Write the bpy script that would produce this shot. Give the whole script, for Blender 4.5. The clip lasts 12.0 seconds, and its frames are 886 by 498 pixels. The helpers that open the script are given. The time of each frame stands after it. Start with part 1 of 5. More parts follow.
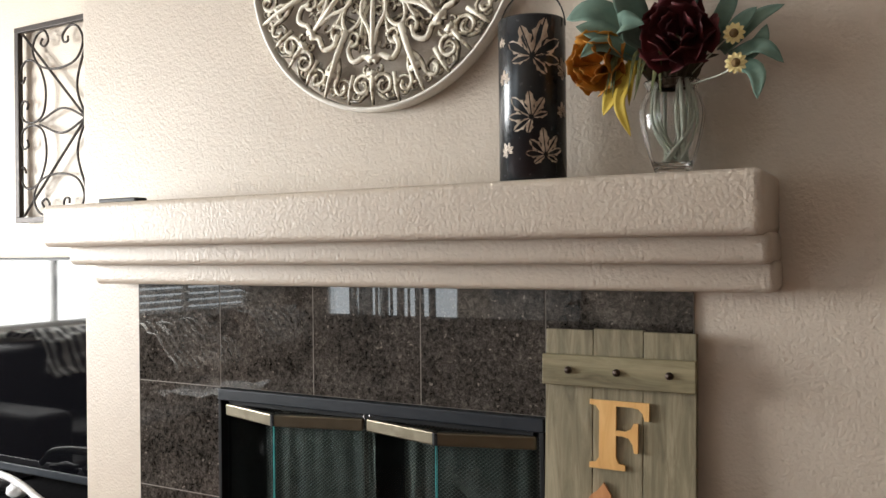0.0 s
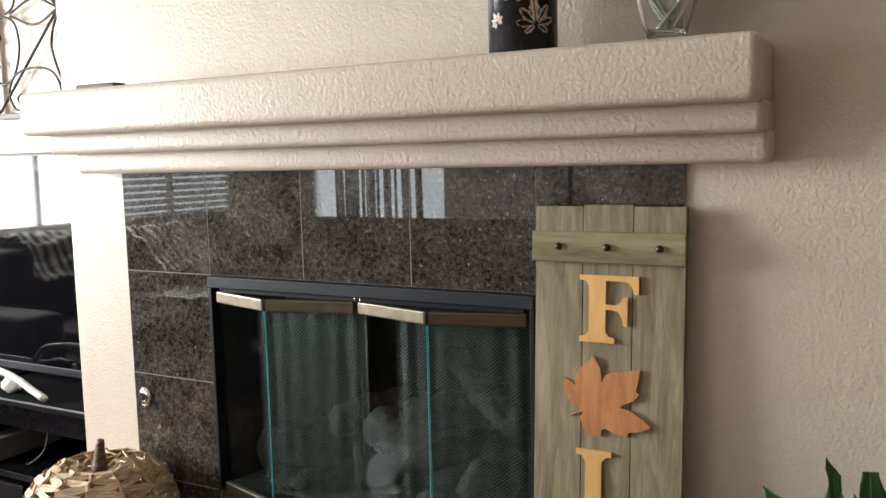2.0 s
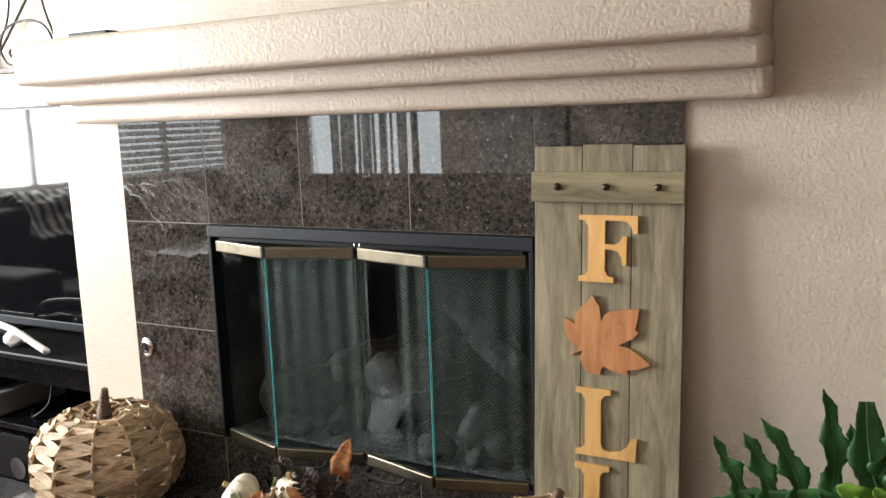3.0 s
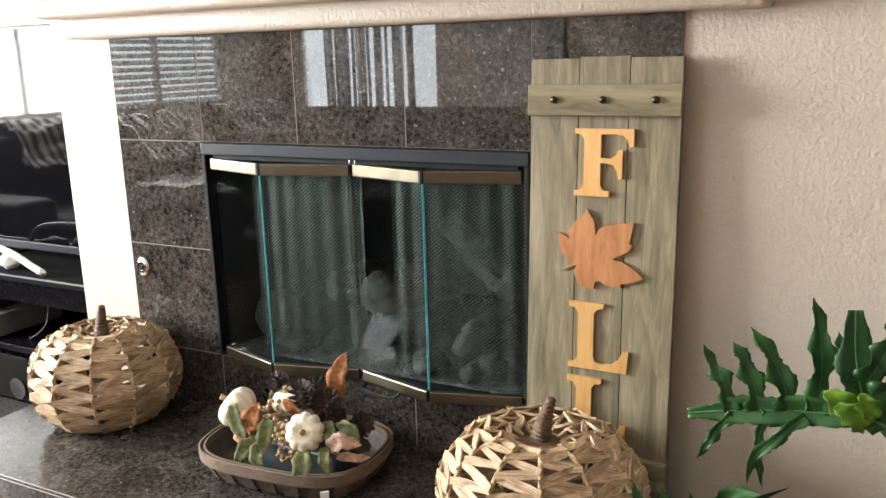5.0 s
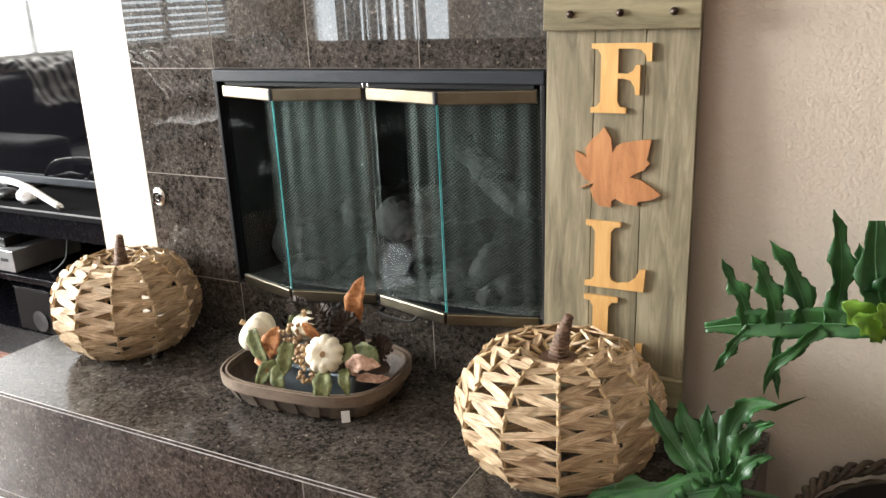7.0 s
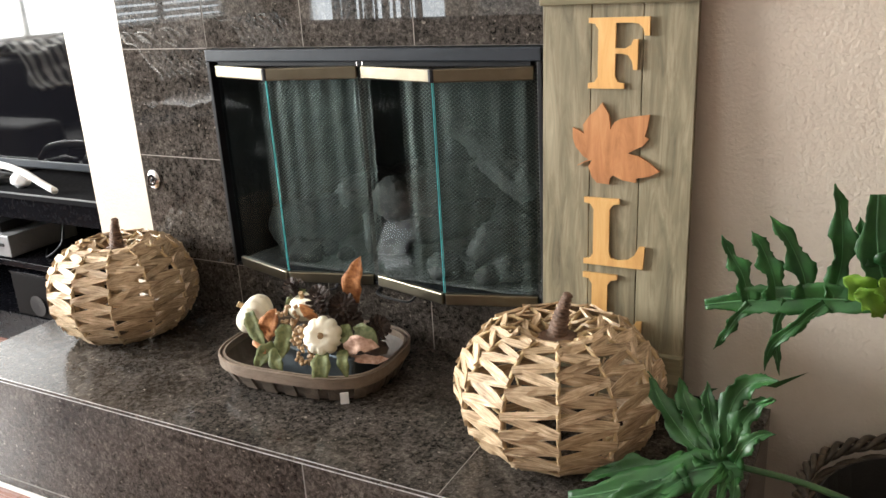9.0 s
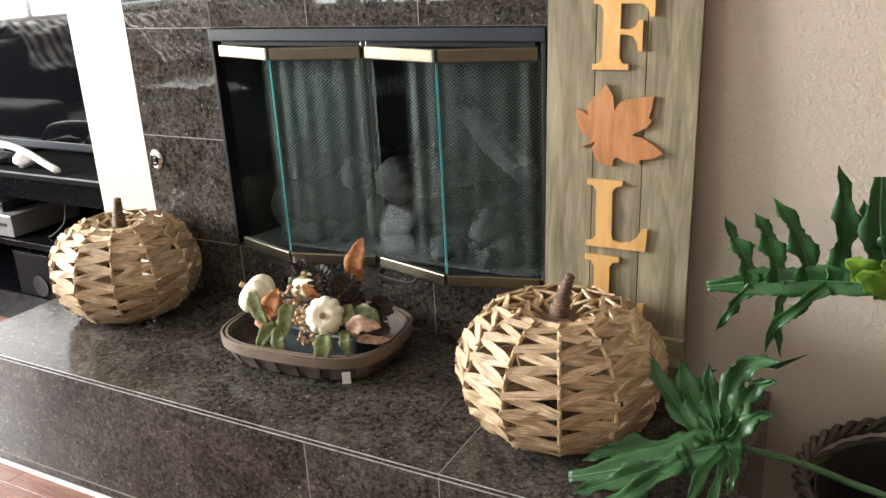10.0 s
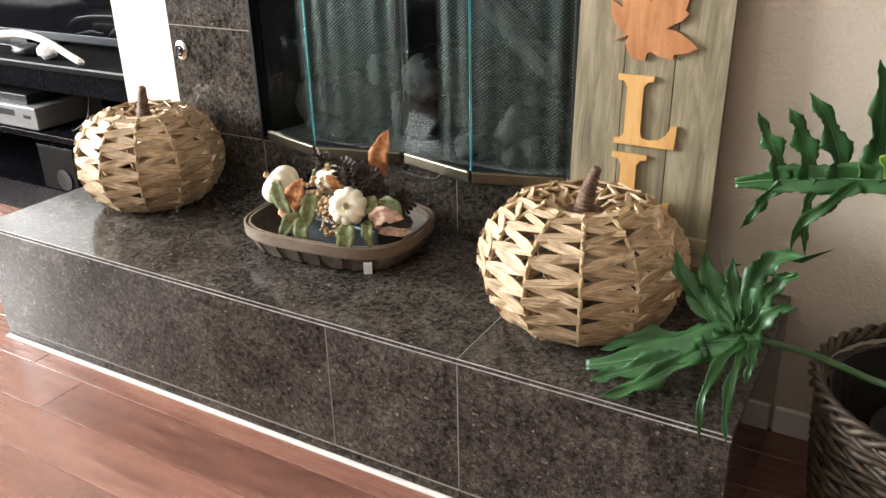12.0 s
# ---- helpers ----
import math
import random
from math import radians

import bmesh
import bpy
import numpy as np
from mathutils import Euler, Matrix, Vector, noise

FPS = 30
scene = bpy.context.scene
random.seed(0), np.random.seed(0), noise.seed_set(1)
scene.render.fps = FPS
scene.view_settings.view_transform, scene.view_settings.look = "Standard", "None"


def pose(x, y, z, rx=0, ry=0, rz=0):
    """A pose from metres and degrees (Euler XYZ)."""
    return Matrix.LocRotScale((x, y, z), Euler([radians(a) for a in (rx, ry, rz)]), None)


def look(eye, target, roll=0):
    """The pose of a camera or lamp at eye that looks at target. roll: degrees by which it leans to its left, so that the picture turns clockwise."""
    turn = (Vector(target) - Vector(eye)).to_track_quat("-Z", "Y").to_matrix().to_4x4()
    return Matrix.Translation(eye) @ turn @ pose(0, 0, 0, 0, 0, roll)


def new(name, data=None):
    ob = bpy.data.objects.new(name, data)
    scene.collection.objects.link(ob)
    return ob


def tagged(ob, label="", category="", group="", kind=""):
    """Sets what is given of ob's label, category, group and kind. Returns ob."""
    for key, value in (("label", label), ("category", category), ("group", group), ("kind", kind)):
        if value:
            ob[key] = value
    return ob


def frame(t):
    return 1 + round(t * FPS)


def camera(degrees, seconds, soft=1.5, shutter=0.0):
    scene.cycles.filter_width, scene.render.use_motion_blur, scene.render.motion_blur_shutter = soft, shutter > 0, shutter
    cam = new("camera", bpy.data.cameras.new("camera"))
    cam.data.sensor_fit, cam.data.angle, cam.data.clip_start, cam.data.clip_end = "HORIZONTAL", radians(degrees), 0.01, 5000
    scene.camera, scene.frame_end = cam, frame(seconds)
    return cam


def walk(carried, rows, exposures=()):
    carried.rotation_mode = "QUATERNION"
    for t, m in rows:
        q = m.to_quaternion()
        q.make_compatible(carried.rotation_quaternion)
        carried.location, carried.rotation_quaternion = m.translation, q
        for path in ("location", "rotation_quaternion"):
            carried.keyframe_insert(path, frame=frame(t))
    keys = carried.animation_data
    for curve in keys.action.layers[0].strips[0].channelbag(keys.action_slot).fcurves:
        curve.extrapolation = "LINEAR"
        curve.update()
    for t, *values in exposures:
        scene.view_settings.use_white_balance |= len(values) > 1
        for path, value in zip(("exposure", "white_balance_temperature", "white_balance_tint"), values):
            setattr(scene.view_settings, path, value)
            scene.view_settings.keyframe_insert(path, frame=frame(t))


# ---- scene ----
cam = camera(55.6, 12.0)
PATH = [
    (0, (1.126, -1.641, 1.42), (0.155, 0.107, 1.424), -0.6),
    (0.5, (1.121, -1.635, 1.4), (0.148, 0.112, 1.339), -1.0),
    (1, (1.119, -1.628, 1.387), (0.152, 0.119, 1.269), -1.1),
    (1.5, (1.117, -1.628, 1.374), (0.163, 0.122, 1.205), -1.2),
    (2, (1.113, -1.631, 1.359), (0.172, 0.121, 1.144), -1.3),
    (2.5, (1.111, -1.635, 1.342), (0.173, 0.112, 1.082), -1.6),
    (3, (1.111, -1.64, 1.325), (0.18, 0.103, 1.014), -2.0),
    (5, (1.115, -1.651, 1.272), (0.203, 0.071, 0.822), -1.6),
    (5.5, (1.11, -1.664, 1.255), (0.191, 0.041, 0.759), -1.7),
    (6, (1.108, -1.669, 1.24), (0.181, 0.019, 0.7), -2.0),
    (6.5, (1.11, -1.664, 1.24), (0.18, 0.012, 0.667), -2.5),
    (7, (1.112, -1.66, 1.235), (0.185, 0.011, 0.647), -2.7),
    (9, (1.108, -1.646, 1.23), (0.188, 0.012, 0.596), -3.4),
    (9.5, (1.108, -1.651, 1.228), (0.188, 0.004, 0.584), -3.3),
    (10, (1.108, -1.652, 1.219), (0.188, -0.005, 0.555), -3.0),
    (10.5, (1.105, -1.655, 1.205), (0.182, -0.022, 0.512), -2.7),
    (11, (1.106, -1.664, 1.179), (0.182, -0.047, 0.449), -2.2),
    (11.5, (1.105, -1.671, 1.162), (0.184, -0.076, 0.381), -1.6),
    (12, (1.105, -1.684, 1.146), (0.176, -0.112, 0.329), -1.4),
]
walk(cam, [(t, look(eye, target, roll)) for t, eye, target, roll in PATH],
     exposures=[(0.0, -0.34), (1.0, -0.28), (2.5, 0.06), (5.0, 0.54), (7.0, 0.67), (9.5, 0.54), (12.0, 0.68)])

# ---- light ----
def window_lamp(name, place, target, wide, high, watts, colour):
    lamp = bpy.data.lights.new(name, "AREA")
    lamp.shape, lamp.size, lamp.size_y = "RECTANGLE", wide, high
    lamp.energy, lamp.color = watts, colour
    ob = new(name, lamp)
    ob.matrix_world = look(place, target)
    return ob


world = bpy.data.worlds.new("sky")
scene.world = world
world.use_nodes = True
wn = world.node_tree
sky = wn.nodes.new("ShaderNodeTexSky")
sky.sky_type, sky.sun_disc = "NISHITA", False
sky.sun_elevation, sky.sun_rotation = radians(40), radians(-110)
wn.links.new(sky.outputs[0], wn.nodes["Background"].inputs[0])
wn.nodes["Background"].inputs[1].default_value = 0.12

window_lamp("window_light_side", (-4.20, -1.60, 1.64), (0, -1.60, 1.12), 1.92, 1.42, 400, (1.0, 0.998, 0.97))
window_lamp("window_light_rear", (-3.04, -4.91, 1.67), (-3.04, 0, 1.2), 1.44, 1.78, 22, (0.92, 0.97, 1.0))


# ---- materials ----
def nodes_of(name):
    m = bpy.data.materials.new(name)
    m.use_nodes = True
    return m, m.node_tree.nodes, m.node_tree.links, m.node_tree.nodes["Principled BSDF"]


def coords(n, l, stretch=(1, 1, 1), shift=True):
    """Object coordinates in metres, moved by a random step for each object."""
    tc = n.new("ShaderNodeTexCoord")
    mp = n.new("ShaderNodeMapping")
    mp.inputs["Scale"].default_value = stretch
    if shift:
        info = n.new("ShaderNodeObjectInfo")
        mul = n.new("ShaderNodeVectorMath")
        mul.operation = "MULTIPLY"
        comb = n.new("ShaderNodeCombineXYZ")
        for i in range(3):
            l.new(info.outputs["Random"], comb.inputs[i])
        l.new(comb.outputs[0], mul.inputs[0])
        mul.inputs[1].default_value = (7.3, 11.9, 5.1)
        add = n.new("ShaderNodeVectorMath")
        l.new(tc.outputs["Object"], add.inputs[0])
        l.new(mul.outputs[0], add.inputs[1])
        l.new(add.outputs[0], mp.inputs["Vector"])
    else:
        l.new(tc.outputs["Object"], mp.inputs["Vector"])
    return mp.outputs[0]


def noise_tex(n, l, vec, scale, detail=4.0, rough=0.55, distort=0.0):
    t = n.new("ShaderNodeTexNoise")
    t.inputs["Scale"].default_value, t.inputs["Detail"].default_value = scale, detail
    t.inputs["Roughness"].default_value, t.inputs["Distortion"].default_value = rough, distort
    l.new(vec, t.inputs["Vector"])
    return t.outputs["Fac"]


def ramp(n, l, fac, stops):
    r = n.new("ShaderNodeValToRGB")
    e = r.color_ramp.elements
    while len(e) < len(stops):
        e.new(0.5)
    for i, (p, c) in enumerate(stops):
        e[i].position = p
        e[i].color = (*c, 1) if len(c) == 3 else c
    l.new(fac, r.inputs[0])
    return r.outputs[0]


def mix(n, l, fac, a, b, mode="MIX"):
    m = n.new("ShaderNodeMixRGB")
    m.blend_type = mode
    for sock, v in zip(m.inputs, (fac, a, b)):
        if isinstance(v, (int, float)):
            sock.default_value = v
        elif isinstance(v, tuple):
            sock.default_value = (*v, 1)
        else:
            l.new(v, sock)
    return m.outputs[0]


def bump(n, l, b, height, strength, distance):
    k = n.new("ShaderNodeBump")
    k.inputs["Strength"].default_value, k.inputs["Distance"].default_value = strength, distance
    l.new(height, k.inputs["Height"])
    l.new(k.outputs[0], b.inputs["Normal"])


def surface(name, dark, light, scale=8, rough=(0.5, 0.65), metal=0.0, relief=0.0, relief_scale=60, stretch=(1, 1, 1), detail=5, depth=0.002, spread=(0.3, 0.7), shift=True, shine=0.5):
    m, n, l, b = nodes_of(name)
    v = coords(n, l, stretch, shift)
    f = noise_tex(n, l, v, scale, detail)
    fine = noise_tex(n, l, v, scale * 9, 3)
    both = mix(n, l, 0.3, f, fine)
    l.new(ramp(n, l, both, [(spread[0], dark), (spread[1], light)]), b.inputs["Base Color"])
    l.new(ramp(n, l, fine, [(0.3, (rough[0],) * 3), (0.7, (rough[1],) * 3)]), b.inputs["Roughness"])
    b.inputs["Metallic"].default_value = metal
    b.inputs["Specular IOR Level"].default_value = shine
    if relief:
        bump(n, l, b, noise_tex(n, l, v, relief_scale, 3), relief, depth)
    return m


def stucco_material():
    m, n, l, b = nodes_of("beige_stucco_paint")
    v = coords(n, l, shift=False)
    broad = noise_tex(n, l, v, 2.3, 3)
    fine = noise_tex(n, l, v, 40, 4)
    c = ramp(n, l, mix(n, l, 0.35, broad, fine), [(0.3, (0.525, 0.455, 0.380)), (0.7, (0.59, 0.517, 0.437))])
    l.new(c, b.inputs["Base Color"])
    b.inputs["Roughness"].default_value = 0.48
    peel = noise_tex(n, l, v, 135, 2, 0.5, 0.0)
    lumps = noise_tex(n, l, v, 75, 3, 0.55)
    h = mix(n, l, 0.4, peel, lumps)
    bump(n, l, b, h, 0.7, 0.0042)
    return m


def marble_material(name, gloss=(0.006, 0.014), shine=0.42):
    m, n, l, b = nodes_of(name)
    v = coords(n, l)
    cloud = noise_tex(n, l, v, 7, 6, 0.62, 0.8)
    grain = noise_tex(n, l, v, 92, 6, 0.72, 0.7)
    fine = noise_tex(n, l, v, 230, 4, 0.6, 0.3)
    base = ramp(n, l, mix(n, l, 0.68, cloud, grain), [(0.38, (0.009, 0.008, 0.007)), (0.46, (0.035, 0.030, 0.026)), (0.54, (0.074, 0.064, 0.056)), (0.66, (0.160, 0.142, 0.126))])
    dark = ramp(n, l, fine, [(0.34, (0.45, 0.42, 0.40)), (0.52, (1, 1, 1))])
    c = mix(n, l, 0.8, base, dark, "MULTIPLY")
    blot = ramp(n, l, noise_tex(n, l, v, 33, 3, 0.5, 0.6), [(0.60, (0, 0, 0)), (0.68, (1, 1, 1))])
    c = mix(n, l, blot, c, mix(n, l, 0.55, c, (0.012, 0.009, 0.008)))
    chips = ramp(n, l, noise_tex(n, l, v, 95, 2, 0.4, 0.2), [(0.70, (0, 0, 0)), (0.76, (0.16, 0.14, 0.12))])
    c = mix(n, l, 1.0, c, chips, "ADD")
    l.new(c, b.inputs["Base Color"])
    l.new(ramp(n, l, cloud, [(0.3, (gloss[0],) * 3), (0.7, (gloss[1],) * 3)]), b.inputs["Roughness"])
    b.inputs["IOR"].default_value = 1.52
    b.inputs["Specular IOR Level"].default_value = shine
    return m


def wood_material(name, dark, mid, light, along=(1, 1, 1), rough=0.55, relief=0.25):
    m, n, l, b = nodes_of(name)
    v = coords(n, l, along)
    g = noise_tex(n, l, v, 26, 7, 0.66, 1.2)
    band = noise_tex(n, l, v, 5, 3, 0.5, 2.0)
    c = ramp(n, l, mix(n, l, 0.45, g, band), [(0.32, dark), (0.5, mid), (0.68, light)])
    info = n.new("ShaderNodeObjectInfo")
    tone = ramp(n, l, info.outputs["Random"], [(0, (0.8, 0.8, 0.8)), (1, (1.1, 1.1, 1.1))])
    l.new(mix(n, l, 1.0, c, tone, "MULTIPLY"), b.inputs["Base Color"])
    l.new(ramp(n, l, g, [(0.3, (rough + 0.1,) * 3), (0.7, (rough - 0.05,) * 3)]), b.inputs["Roughness"])
    bump(n, l, b, g, relief, 0.001)
    return m


def reed_material():
    """Flat dried stalks: fibres along each strip, and a tone of its own for each."""
    m, n, l, b = nodes_of("dried_water_hyacinth")
    tc = n.new("ShaderNodeTexCoord")
    info = n.new("ShaderNodeObjectInfo")
    mp = n.new("ShaderNodeMapping")
    mp.inputs["Scale"].default_value = (16, 300, 1)
    l.new(tc.outputs["UV"], mp.inputs["Vector"])
    comb = n.new("ShaderNodeCombineXYZ")
    mul = n.new("ShaderNodeMath")
    mul.operation, mul.inputs[1].default_value = "MULTIPLY", 91.7
    l.new(info.outputs["Random"], mul.inputs[0])
    l.new(mul.outputs[0], comb.inputs[0])
    l.new(mul.outputs[0], comb.inputs[1])
    l.new(comb.outputs[0], mp.inputs["Location"])
    fib = noise_tex(n, l, mp.outputs[0], 1.0, 5, 0.65, 0.3)
    mp2 = n.new("ShaderNodeMapping")
    mp2.inputs["Scale"].default_value = (30, 60, 1)
    l.new(tc.outputs["UV"], mp2.inputs["Vector"])
    l.new(comb.outputs[0], mp2.inputs["Location"])
    blot = noise_tex(n, l, mp2.outputs[0], 1.0, 3)
    c = ramp(n, l, mix(n, l, 0.35, fib, blot), [(0.34, (0.13, 0.085, 0.045)), (0.45, (0.39, 0.280, 0.170)), (0.56, (0.60, 0.465, 0.315)), (0.70, (0.87, 0.77, 0.61))])
    tone = ramp(n, l, info.outputs["Random"], [(0, (0.72, 0.66, 0.58)), (0.5, (1, 0.97, 0.92)), (1, (1.16, 1.12, 1.08))])
    l.new(mix(n, l, 1.0, c, tone, "MULTIPLY"), b.inputs["Base Color"])
    b.inputs["Roughness"].default_value = 0.55
    bump(n, l, b, fib, 0.9, 0.002)
    return m


def antiqued_material():
    """Ivory paint rubbed bright on the raised fronts, with brown patina left lower on the bars."""
    m, n, l, b = nodes_of("antiqued_ivory_metal")
    tc = n.new("ShaderNodeTexCoord")
    sep = n.new("ShaderNodeSeparateXYZ")
    l.new(tc.outputs["Object"], sep.inputs[0])
    rub = noise_tex(n, l, tc.outputs["Object"], 55, 4)
    depth = n.new("ShaderNodeMath")
    depth.operation = "MULTIPLY_ADD"
    depth.inputs[1].default_value = -42.0
    low = n.new("ShaderNodeMath")
    low.operation, low.inputs[1].default_value = "SUBTRACT", 0.62
    l.new(rub, low.inputs[0])
    l.new(sep.outputs["Y"], depth.inputs[0])
    l.new(low.outputs[0], depth.inputs[2])
    l.new(ramp(n, l, depth.outputs[0], [(0.0, (0.035, 0.026, 0.018)), (0.55, (0.06, 0.045, 0.03)), (0.72, (0.42, 0.37, 0.27)), (0.84, (0.83, 0.79, 0.68))]), b.inputs["Base Color"])
    b.inputs["Roughness"].default_value = 0.42
    bump(n, l, b, rub, 0.3, 0.002)
    return m


def glass_material(name, tint, rough=0.0):
    m, n, l, b = nodes_of(name)
    b.inputs["Base Color"].default_value = (*tint, 1)
    b.inputs["Roughness"].default_value = rough
    b.inputs["Transmission Weight"].default_value = 1.0
    b.inputs["IOR"].default_value = 1.45 if "vase" in name else 1.13
    b.inputs["Specular IOR Level"].default_value = 0.5 if "vase" in name else 0.12
    return m


def mesh_curtain_material():
    """Woven wire: fine diamonds of metal with holes between."""
    m, n, l, b = nodes_of("black_wire_mesh")
    b.inputs["Base Color"].default_value = (0.085, 0.088, 0.076, 1)
    b.inputs["Metallic"].default_value, b.inputs["Roughness"].default_value = 0.6, 0.42
    uv = n.new("ShaderNodeTexCoord")
    parts = []
    for turn in (52, -52):
        mp = n.new("ShaderNodeMapping")
        mp.inputs["Rotation"].default_value = (0, 0, radians(turn))
        l.new(uv.outputs["UV"], mp.inputs["Vector"])
        w = n.new("ShaderNodeTexWave")
        w.inputs["Scale"].default_value = 44
        l.new(mp.outputs[0], w.inputs["Vector"])
        parts.append(w.outputs["Fac"])
    mx = n.new("ShaderNodeMath")
    mx.operation = "MAXIMUM"
    l.new(parts[0], mx.inputs[0])
    l.new(parts[1], mx.inputs[1])
    l.new(ramp(n, l, mx.outputs[0], [(0.86, (0, 0, 0)), (0.95, (1, 1, 1))]), b.inputs["Alpha"])
    bump(n, l, b, mx.outputs[0], 0.6, 0.002)
    return m


def zebra_material():
    m, n, l, b = nodes_of("striped_throw_fabric")
    v = coords(n, l, shift=False)
    w = n.new("ShaderNodeTexWave")
    w.bands_direction = "Y"
    w.inputs["Scale"].default_value, w.inputs["Distortion"].default_value = 4.6, 2.4
    w.inputs["Detail Scale"].default_value = 1.4
    l.new(v, w.inputs["Vector"])
    l.new(ramp(n, l, w.outputs["Fac"], [(0.42, (0.05, 0.045, 0.04)), (0.52, (0.86, 0.84, 0.80))]), b.inputs["Base Color"])
    b.inputs["Roughness"].default_value = 0.9
    return m


def glow_material(name, colour, strength):
    m, n, l, b = nodes_of(name)
    v = coords(n, l, (0.4, 0.4, 0.8), False)
    c = ramp(n, l, noise_tex(n, l, v, 1.2, 3), [(0.35, tuple(0.82 * k for k in colour)), (0.65, colour)])
    l.new(c, b.inputs["Emission Color"])
    b.inputs["Emission Strength"].default_value = strength
    b.inputs["Base Color"].default_value = (0, 0, 0, 1)
    return m


def leaf_material(name, dark, light, rough=0.35, grain=22, relief=0.15):
    m, n, l, b = nodes_of(name)
    v = coords(n, l)
    f = noise_tex(n, l, v, grain, 5)
    l.new(ramp(n, l, f, [(0.3, dark), (0.7, light)]), b.inputs["Base Color"])
    b.inputs["Roughness"].default_value = rough
    b.inputs["Specular IOR Level"].default_value = 0.36
    bump(n, l, b, noise_tex(n, l, v, 120, 2), relief, 0.001)
    return m


STUCCO = stucco_material()
MARBLE = marble_material("polished_brown_marble")
HEARTH_TOP = marble_material("dusty_brown_marble", (0.12, 0.20), 0.20)
GROUT = surface("grey_grout", (0.16, 0.14, 0.125), (0.27, 0.245, 0.22), 60, (0.8, 0.95))
JOINT = surface("pale_joint_grout", (0.17, 0.16, 0.148), (0.28, 0.265, 0.245), 60, (0.7, 0.9))
CAULK = surface("white_caulk", (0.6, 0.58, 0.55), (0.78, 0.76, 0.73), 40, (0.5, 0.7))
# pale colour stands in for the highlight on the slab's chipped, polished edge
EDGE_HIGHLIGHT = surface("painted_edge_highlight", (0.26, 0.25, 0.25), (0.78, 0.77, 0.78), 30, (0.15, 0.3), metal=0.3)
WHITE_PAINT = surface("white_trim_paint", (0.72, 0.71, 0.69), (0.82, 0.81, 0.79), 6, (0.35, 0.5))
CEILING = surface("white_ceiling_paint", (0.74, 0.72, 0.69), (0.8, 0.78, 0.75), 3, (0.8, 0.9), relief=0.3, relief_scale=90)
FLOOR_WOOD = wood_material("red_brown_laminate", (0.115, 0.048, 0.036), (0.205, 0.093, 0.067), (0.28, 0.138, 0.10), (0.22, 2.2, 1), 0.24, 0.06)
FLOOR_BASE = surface("dark_floor_joint", (0.03, 0.012, 0.01), (0.06, 0.02, 0.015), 20, (0.5, 0.7))
BLACK_METAL = surface("black_painted_metal", (0.006, 0.006, 0.007), (0.014, 0.014, 0.016), 14, (0.45, 0.6), shine=0.2, relief=0.05, relief_scale=200)
FRAME_METAL = surface("blue_black_frame_metal", (0.008, 0.011, 0.016), (0.014, 0.018, 0.025), 10, (0.35, 0.5), shine=0.35)
BRASS = surface("antique_brass", (0.125, 0.107, 0.075), (0.185, 0.163, 0.12), 4, (0.30, 0.40), metal=1.0)
CHROME = surface("chrome", (0.75, 0.76, 0.78), (0.9, 0.9, 0.92), 20, (0.06, 0.14), metal=1.0)
SOOT = surface("sooty_firebrick", (0.007, 0.007, 0.007), (0.028, 0.027, 0.025), 7, (0.85, 0.95), relief=0.6, relief_scale=45, depth=0.006)
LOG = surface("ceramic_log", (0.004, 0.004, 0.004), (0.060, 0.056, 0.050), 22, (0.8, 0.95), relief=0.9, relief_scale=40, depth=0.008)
ASH = surface("ash_and_gravel", (0.02, 0.019, 0.018), (0.16, 0.15, 0.135), 60, (0.85, 0.95), relief=1.0, relief_scale=110, depth=0.01)
MESH = mesh_curtain_material()
DOOR_GLASS = glass_material("smoked_door_glass", (0.72, 0.82, 0.84))
GLASS_EDGE = surface("cut_glass_edge", (0.03, 0.24, 0.25), (0.10, 0.42, 0.42), 30, (0.08, 0.2))
SIGN_WOOD = wood_material("grey_green_stained_wood", (0.085, 0.070, 0.040), (0.21, 0.180, 0.112), (0.36, 0.31, 0.21), (1.9, 1, 0.22), 0.62, 0.3)
BATTEN_WOOD = wood_material("grey_green_batten_wood", (0.10, 0.082, 0.040), (0.215, 0.182, 0.10), (0.33, 0.285, 0.17), (0.2, 1, 1.8), 0.6, 0.3)
PLY = wood_material("honey_plywood", (0.56, 0.29, 0.09), (0.72, 0.41, 0.14), (0.82, 0.52, 0.21), (1.5, 1, 0.25), 0.5, 0.12)
PLY_LEAF = wood_material("orange_brown_plywood", (0.33, 0.125, 0.042), (0.54, 0.235, 0.088), (0.68, 0.35, 0.15), (1.6, 1, 0.3), 0.5, 0.15)
BOLT = surface("dark_bronze_bolt", (0.03, 0.02, 0.016), (0.08, 0.055, 0.045), 60, (0.3, 0.5), metal=0.7)
REED = reed_material()
REED_RIB = surface("twisted_reed_rib", (0.40, 0.27, 0.13), (0.58, 0.43, 0.24), 60, (0.55, 0.75), relief=0.7, relief_scale=220)
STEM_WRAP = surface("brown_wrapped_cord", (0.075, 0.042, 0.027), (0.20, 0.12, 0.08), 45, (0.6, 0.8), relief=0.7, relief_scale=180)
TRAY_WOOD = wood_material("weathered_brown_splint", (0.04, 0.028, 0.02), (0.085, 0.062, 0.045), (0.15, 0.115, 0.088), (1.2, 1.2, 1.2), 0.62, 0.4)
TRAY_RIM = wood_material("grey_brown_rim_splint", (0.10, 0.072, 0.052), (0.17, 0.125, 0.092), (0.25, 0.195, 0.15), (0.6, 0.6, 2), 0.55, 0.35)
ZINC = surface("dull_zinc", (0.10, 0.125, 0.145), (0.2, 0.235, 0.26), 12, (0.3, 0.5), metal=0.75)
